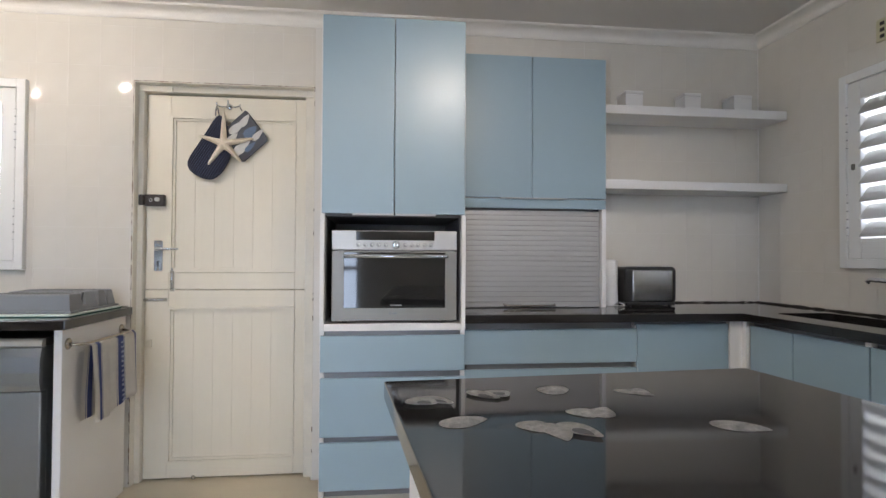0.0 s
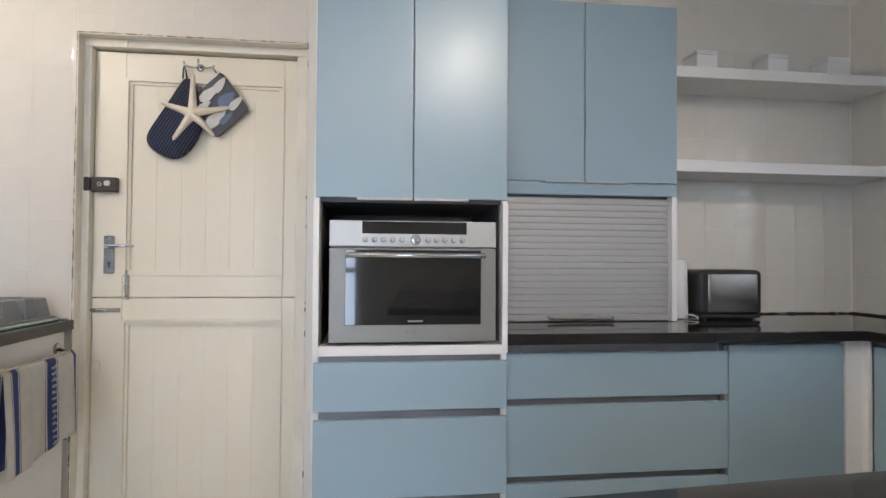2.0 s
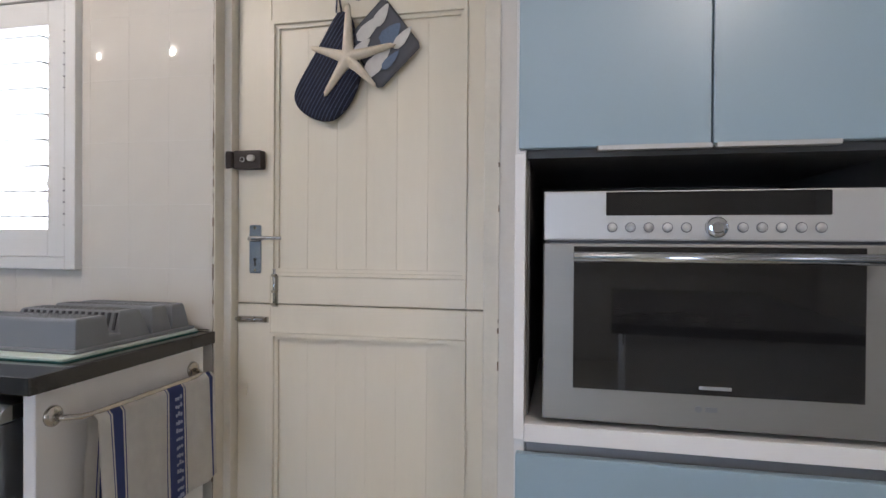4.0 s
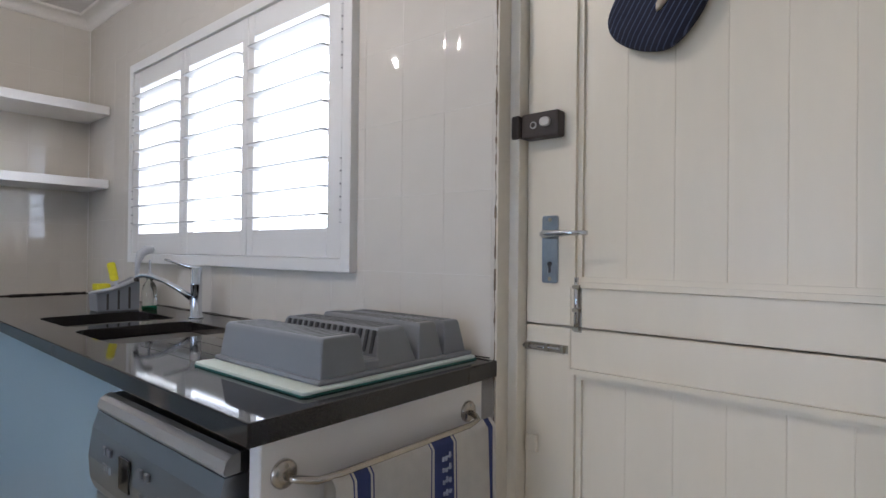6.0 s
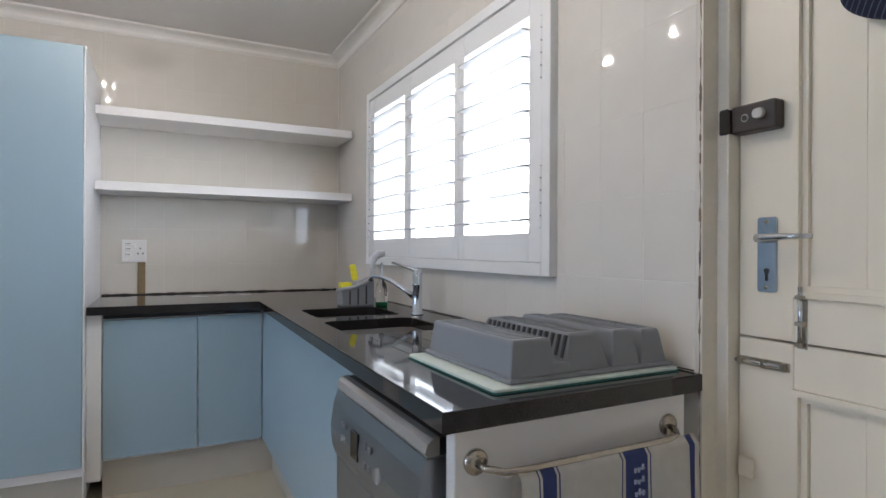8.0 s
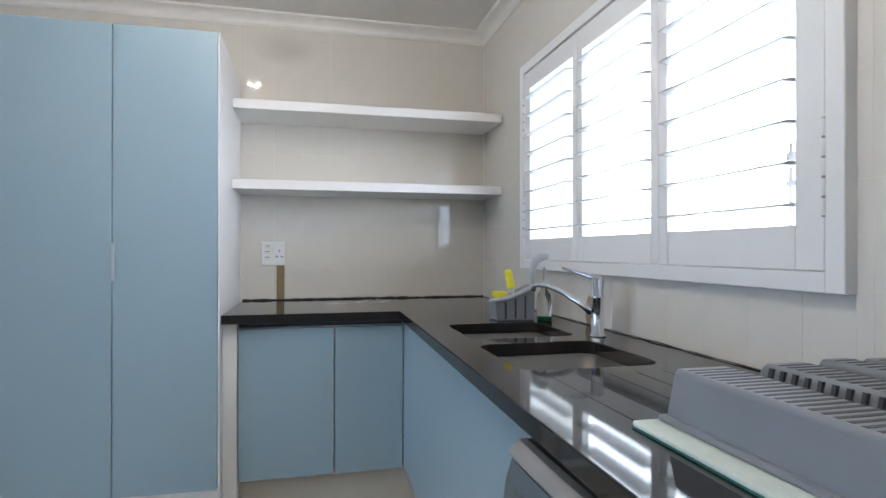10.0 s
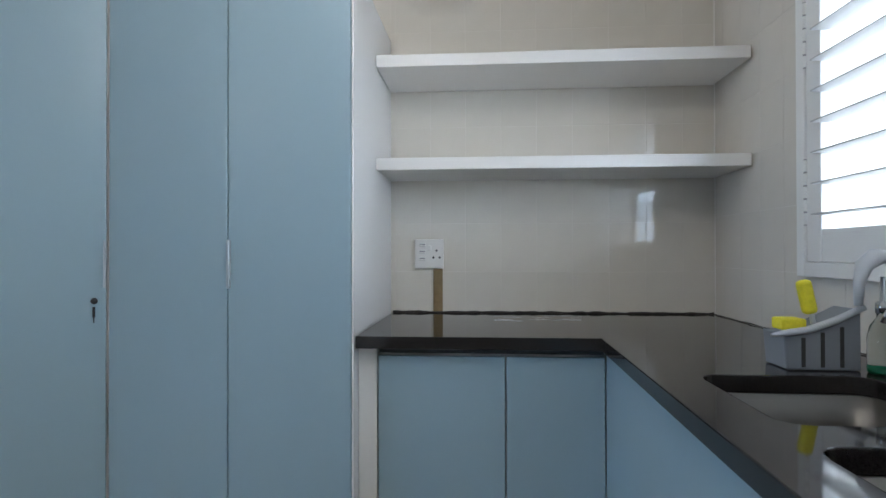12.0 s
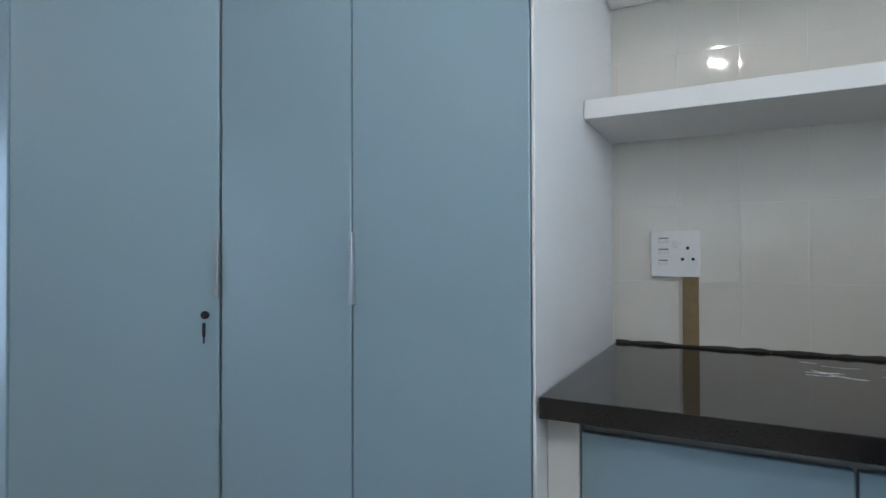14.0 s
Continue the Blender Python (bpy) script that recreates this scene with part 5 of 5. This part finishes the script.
can = thing("canister", (1.20, 2.86, ET), "white upright appliance canister beside the roller cabinet", "canister")
part("body", lathe_bm([(0.040, 0.0005), (0.043, 0.006), (0.041, 0.12), (0.039, 0.232), (0.034, 0.243), (0.003, 0.245)], 28, Matrix.Translation((1.200, 2.86, ET))), SOCKETW, can, smooth=True)
part("cord", tube_bm([(1.205, 2.83, ET + 0.008), (1.225, 2.80, ET + 0.020), (1.243, 2.785, ET + 0.012), (1.238, 2.765, ET + 0.005), (1.215, 2.775, ET + 0.004), (1.20, 2.80, ET + 0.004)], 0.003, 8), SOCKETW, can, "white power cord", smooth=True)
for x0, x1 in ((1.283, 1.382), (1.617, 1.712), (1.903, 2.010)):
    bx = thing("storage_box", ((x0 + x1) / 2, 2.9, 1.966), "small white paper-covered box on the shelf", "box", "white boxes")
    part("body", box_bm(x0, x1, 2.850, 2.955, 1.9665, 2.050, 0.003), WHITE, bx)
    part("lid", box_bm(x0 - 0.002, x1 + 0.002, 2.848, 2.957, 2.0505, 2.068, 0.003), WHITE, bx)
single("thin_board", box_bm(1.145, 1.345, 2.80, 2.93, 1.5755, 1.584, 0.001), SOCKETW, "thin white board lying on the shelf", "board")
tap_e = thing("mixer_tap", (2.11, 1.96, ET), "chrome kitchen mixer tap by the east window", "tap")
TE = Matrix.Translation((2.11, 1.96, ET))
part("body", lathe_bm([(0.028, 0), (0.024, 0.008), (0.023, 0.150), (0.020, 0.160), (0.004, 0.162)], 24, TE), CHROME, tap_e, smooth=True)
part("spout", tube_bm([(2.105, 1.97, 1.000), (2.09, 2.01, 1.050), (2.06, 2.09, 1.080), (2.035, 2.145, 1.084), (2.030, 2.155, 1.072)], [0.012, 0.011, 0.010, 0.010, 0.010], 12), CHROME, tap_e, smooth=True)
part("lever", tube_bm([(2.11, 1.96, 1.08), (2.08, 2.00, 1.10), (2.05, 2.04, 1.115)], [0.009, 0.006, 0.004], 8), CHROME, tap_e, smooth=True)
vent = thing("air_vent", (E, 2.11, 2.13), "cream slotted air vent high on the wall", "vent")
part("plate", box_bm(E - 0.014, E - 0.002, 1.987, 2.232, 2.125, 2.225, 0.003), VENTM, vent)
for i in range(3):
    for j in range(6):
        part("hole", box_bm(E - 0.0148, E - 0.0138, 2.004 + 0.037 * j, 2.026 + 0.037 * j, 2.138 + 0.028 * i, 2.154 + 0.028 * i), DARK, vent)


# ---- shells scattered on the island ----
def shell(x, y, length, ang, width, hollow, seed):
    """Half a mussel shell, pointed at one end, with growth ridges; domed, or lying hollow side up."""
    rnd = random.Random(seed)
    nu, nv = 32, 12
    bend, top = rnd.uniform(-0.10, 0.10), 0.9042

    def at(a, t, z):
        c = math.cos(a)
        u = length / 2 * (t * c + 0.30 * (1 - t))
        v = width / 2 * t * math.sin(a) * (1.0 - 0.42 * c - 0.10 * c * c) + bend * length * (2 * u / length) ** 2
        return (x + u * math.cos(ang) - v * math.sin(ang), y + u * math.sin(ang) + v * math.cos(ang), max(top + 0.0001, z))

    def grid(height):
        return [[at(2 * math.pi * i / nu, max(0.02, j / nv), top + height(2 * math.pi * i / nu, j / nv)) for j in range(nv + 1)] for i in range(nu)]

    ridge_at = lambda a, t: 0.0007 * math.sin(t * 26 + 1.5 * math.sin(3 * a + seed)) * min(1, 3 * (1 - t) + 0.2)
    bm = bmesh.new()
    if hollow:
        shape = grid(lambda a, t: 0.0006 + 0.0065 * max(0.0, t - 0.35) ** 1.6 + 0.4 * ridge_at(a, t))
    else:
        shape = grid(lambda a, t: 0.0004 + 0.10 * width * (1 - t ** 2.2) + ridge_at(a, t))
    rows = [[bm.verts.new(p) for p in r] for r in shape]
    for i in range(nu):
        n = (i + 1) % nu
        for j in range(nv):
            bm.faces.new((rows[i][j], rows[i][j + 1], rows[n][j + 1], rows[n][j]))
    bm.faces.new([r[0] for r in rows])
    bmesh.ops.solidify(bm, geom=bm.faces[:], thickness=0.0012)
    if hollow:
        sh = single("seashell", bm, SHELL, "pale mussel shell half, hollow side up, on the black granite", "seashell", "shells on the island", smooth=True)
        inner = bmesh.new()
        inner.faces.new([inner.verts.new(at(2 * math.pi * i / nu, 0.46, top + 0.0022)) for i in range(nu)])
        part("hollow", inner, SHELLIN, sh, "dark shell hollow")
        return sh
    return single("seashell", bm, SHELL, "pale ridged mussel shell half lying domed on the black granite", "seashell", "shells on the island", smooth=True)


for i, (x, y, length, ang, width, hollow) in enumerate((
        (0.060, 1.030, 0.060, -0.70, 0.040, True), (0.088, 1.036, 0.070, -0.75, 0.026, True), (0.177, 1.068, 0.080, -0.90, 0.026, True), (0.208, 1.078, 0.050, 0.70, 0.038, True),
        (0.326, 1.103, 0.066, 0.35, 0.042, False), (0.477, 1.072, 0.078, -0.70, 0.024, False), (0.494, 1.079, 0.045, -1.30, 0.018, False), (0.116, 0.910, 0.086, 0.40, 0.036, False),
        (0.221, 0.874, 0.060, -1.40, 0.036, False), (0.250, 0.849, 0.090, -1.40, 0.032, False), (0.282, 0.842, 0.085, -1.05, 0.034, True), (0.325, 0.940, 0.058, -1.20, 0.034, False),
        (0.356, 0.939, 0.066, 0.75, 0.036, False), (0.540, 0.842, 0.088, -0.55, 0.036, False))):
    shell(x, y - 0.010, length, ang, width * 1.4, hollow, 40 + i)

# ---- glazed wall tiles, one by one ----
tile_meshes = {}


def tile_mesh(w, h, mat):
    key = (round(w, 3), round(h, 3))
    if key not in tile_meshes:
        bm = bmesh.new()
        rings = []
        for ins, d in ((0.0004, 0.0), (0.0004, 0.00045), (0.0009, 0.00070), (0.0022, 0.00086), (0.0050, 0.00092)):
            ins = min(ins, w * 0.3, h * 0.3)
            rings.append([(ins, -d, ins), (w - ins, -d, ins), (w - ins, -d, h - ins), (ins, -d, h - ins)])
        rows = [[bm.verts.new(p) for p in r] for r in rings]
        for a, b in zip(rows, rows[1:]):
            for i in range(4):
                bm.faces.new((a[i], a[(i + 1) % 4], b[(i + 1) % 4], b[i]))
        bm.faces.new(rows[-1])
        tile_meshes[key] = mesh_of("tile", bm, mat)
    return tile_meshes[key]


def cut_out(rects, hole):
    out = []
    for a0, a1, b0, b1 in rects:
        h0, h1, k0, k1 = hole
        if h1 <= a0 or h0 >= a1 or k1 <= b0 or k0 >= b1:
            out.append((a0, a1, b0, b1))
            continue
        if a0 < h0:
            out.append((a0, h0, b0, b1))
        if h1 < a1:
            out.append((h1, a1, b0, b1))
        m0, m1 = max(a0, h0), min(a1, h1)
        if b0 < k0:
            out.append((m0, m1, b0, k0))
        if k1 < b1:
            out.append((m0, m1, k1, b1))
    return out


def tile_area(parent, a0, a1, z0, z1, first, holes, to_place, seed, course=0.900):
    """Tiles of 152 by 205 mm in straight bond over an area of a wall, cut round its openings."""
    rnd = random.Random(seed)
    pa, pz = 0.151, 0.2065
    i0 = math.floor((a0 - first) / pa)
    a = first + i0 * pa
    while a < a1 - 1e-6:
        zz = course
        while zz > z0:
            zz -= pz
        while zz < z1 - 1e-6:
            cell = [(max(a, a0), min(a + pa, a1), max(zz, z0), min(zz + pz, z1))]
            for h in holes:
                cell = cut_out(cell, h)
            for u0, u1, b0, b1 in cell:
                if u1 - u0 < 0.008 or b1 - b0 < 0.008:
                    continue
                ob = new("tile", tile_mesh(u1 - u0, b1 - b0, TILE))
                ob.parent = parent
                wob = Matrix.Rotation(radians(rnd.gauss(0, 0.05)), 4, "X") @ Matrix.Rotation(radians(rnd.gauss(0, 0.05)), 4, "Z")
                ob.matrix_basis = to_place(u0, u1, b0) @ wob
            zz += pz
        a += pa


on_n = lambda u0, u1, z: Matrix.Translation((u0, N, z))
on_w = lambda u0, u1, z: Matrix.Translation((W, u0, z)) @ Matrix.Rotation(radians(90), 4, "Z")
on_e = lambda u0, u1, z: Matrix.Translation((E, u1, z)) @ Matrix.Rotation(radians(-90), 4, "Z")
TT = 2.387
tile_area(wall_n, W + 0.004, DX0 - 0.002, WT - 0.04, TT, -1.283, [(-3.423, -1.769, 1.099, 2.045)], on_n, 1)
tile_area(wall_n, DX0 - 0.002, DX1 + 0.002, DH + 0.002, TT, -1.283, [], on_n, 2)
structure("plaster_strip", box_bm(DX1 + 0.002, -0.262, N - 0.003, N - 0.0005, 0.0, TT), PLASTER, "narrow painted plaster strip beside the door", "wall")
tile_area(wall_n, -0.264, 1.12, 2.16, TT, -1.283, [], on_n, 4)
tile_area(wall_n, 1.121, E - 0.004, ET - 0.04, TT, 1.121, [], on_n, 5)
tile_area(wall_w, 1.66, N - 0.004, WT - 0.03, TT, 1.681, [], on_w, 6, 0.881)
tile_area(wall_w, 0.36, 1.66, 2.05, TT, 1.681, [], on_w, 7, 0.881)
tile_area(wall_e, 0.55, N - 0.004, ET - 0.04, TT, N - 0.152 * 20, [(0.763, 2.417, 1.131, 2.027)], on_e, 8)

# ---- bars standing in for the roof structure outside the north shutters ----
stay = thing("outdoor_bars", (-1.95, 3.16, NWIN[2]), "pale bars standing in for the roof structure outside, behind the shutter blades", "window stay")
part("post", box_bm(-2.052, -2.040, 3.150, 3.162, NWIN[2], 1.44), BRONZEBAR, stay)
part("bar", box_bm(-2.050, -1.800, 3.140, 3.150, 1.395, 1.415), BRONZEBAR, stay)
part("bar", box_bm(-2.050, -1.800, 3.140, 3.150, 1.335, 1.347), BRONZEBAR, stay)
part("brace", tube_bm([(-1.995, 3.136, 1.412), (-1.93, 3.136, 1.340)], 0.008, 8), BRONZEBAR, stay)
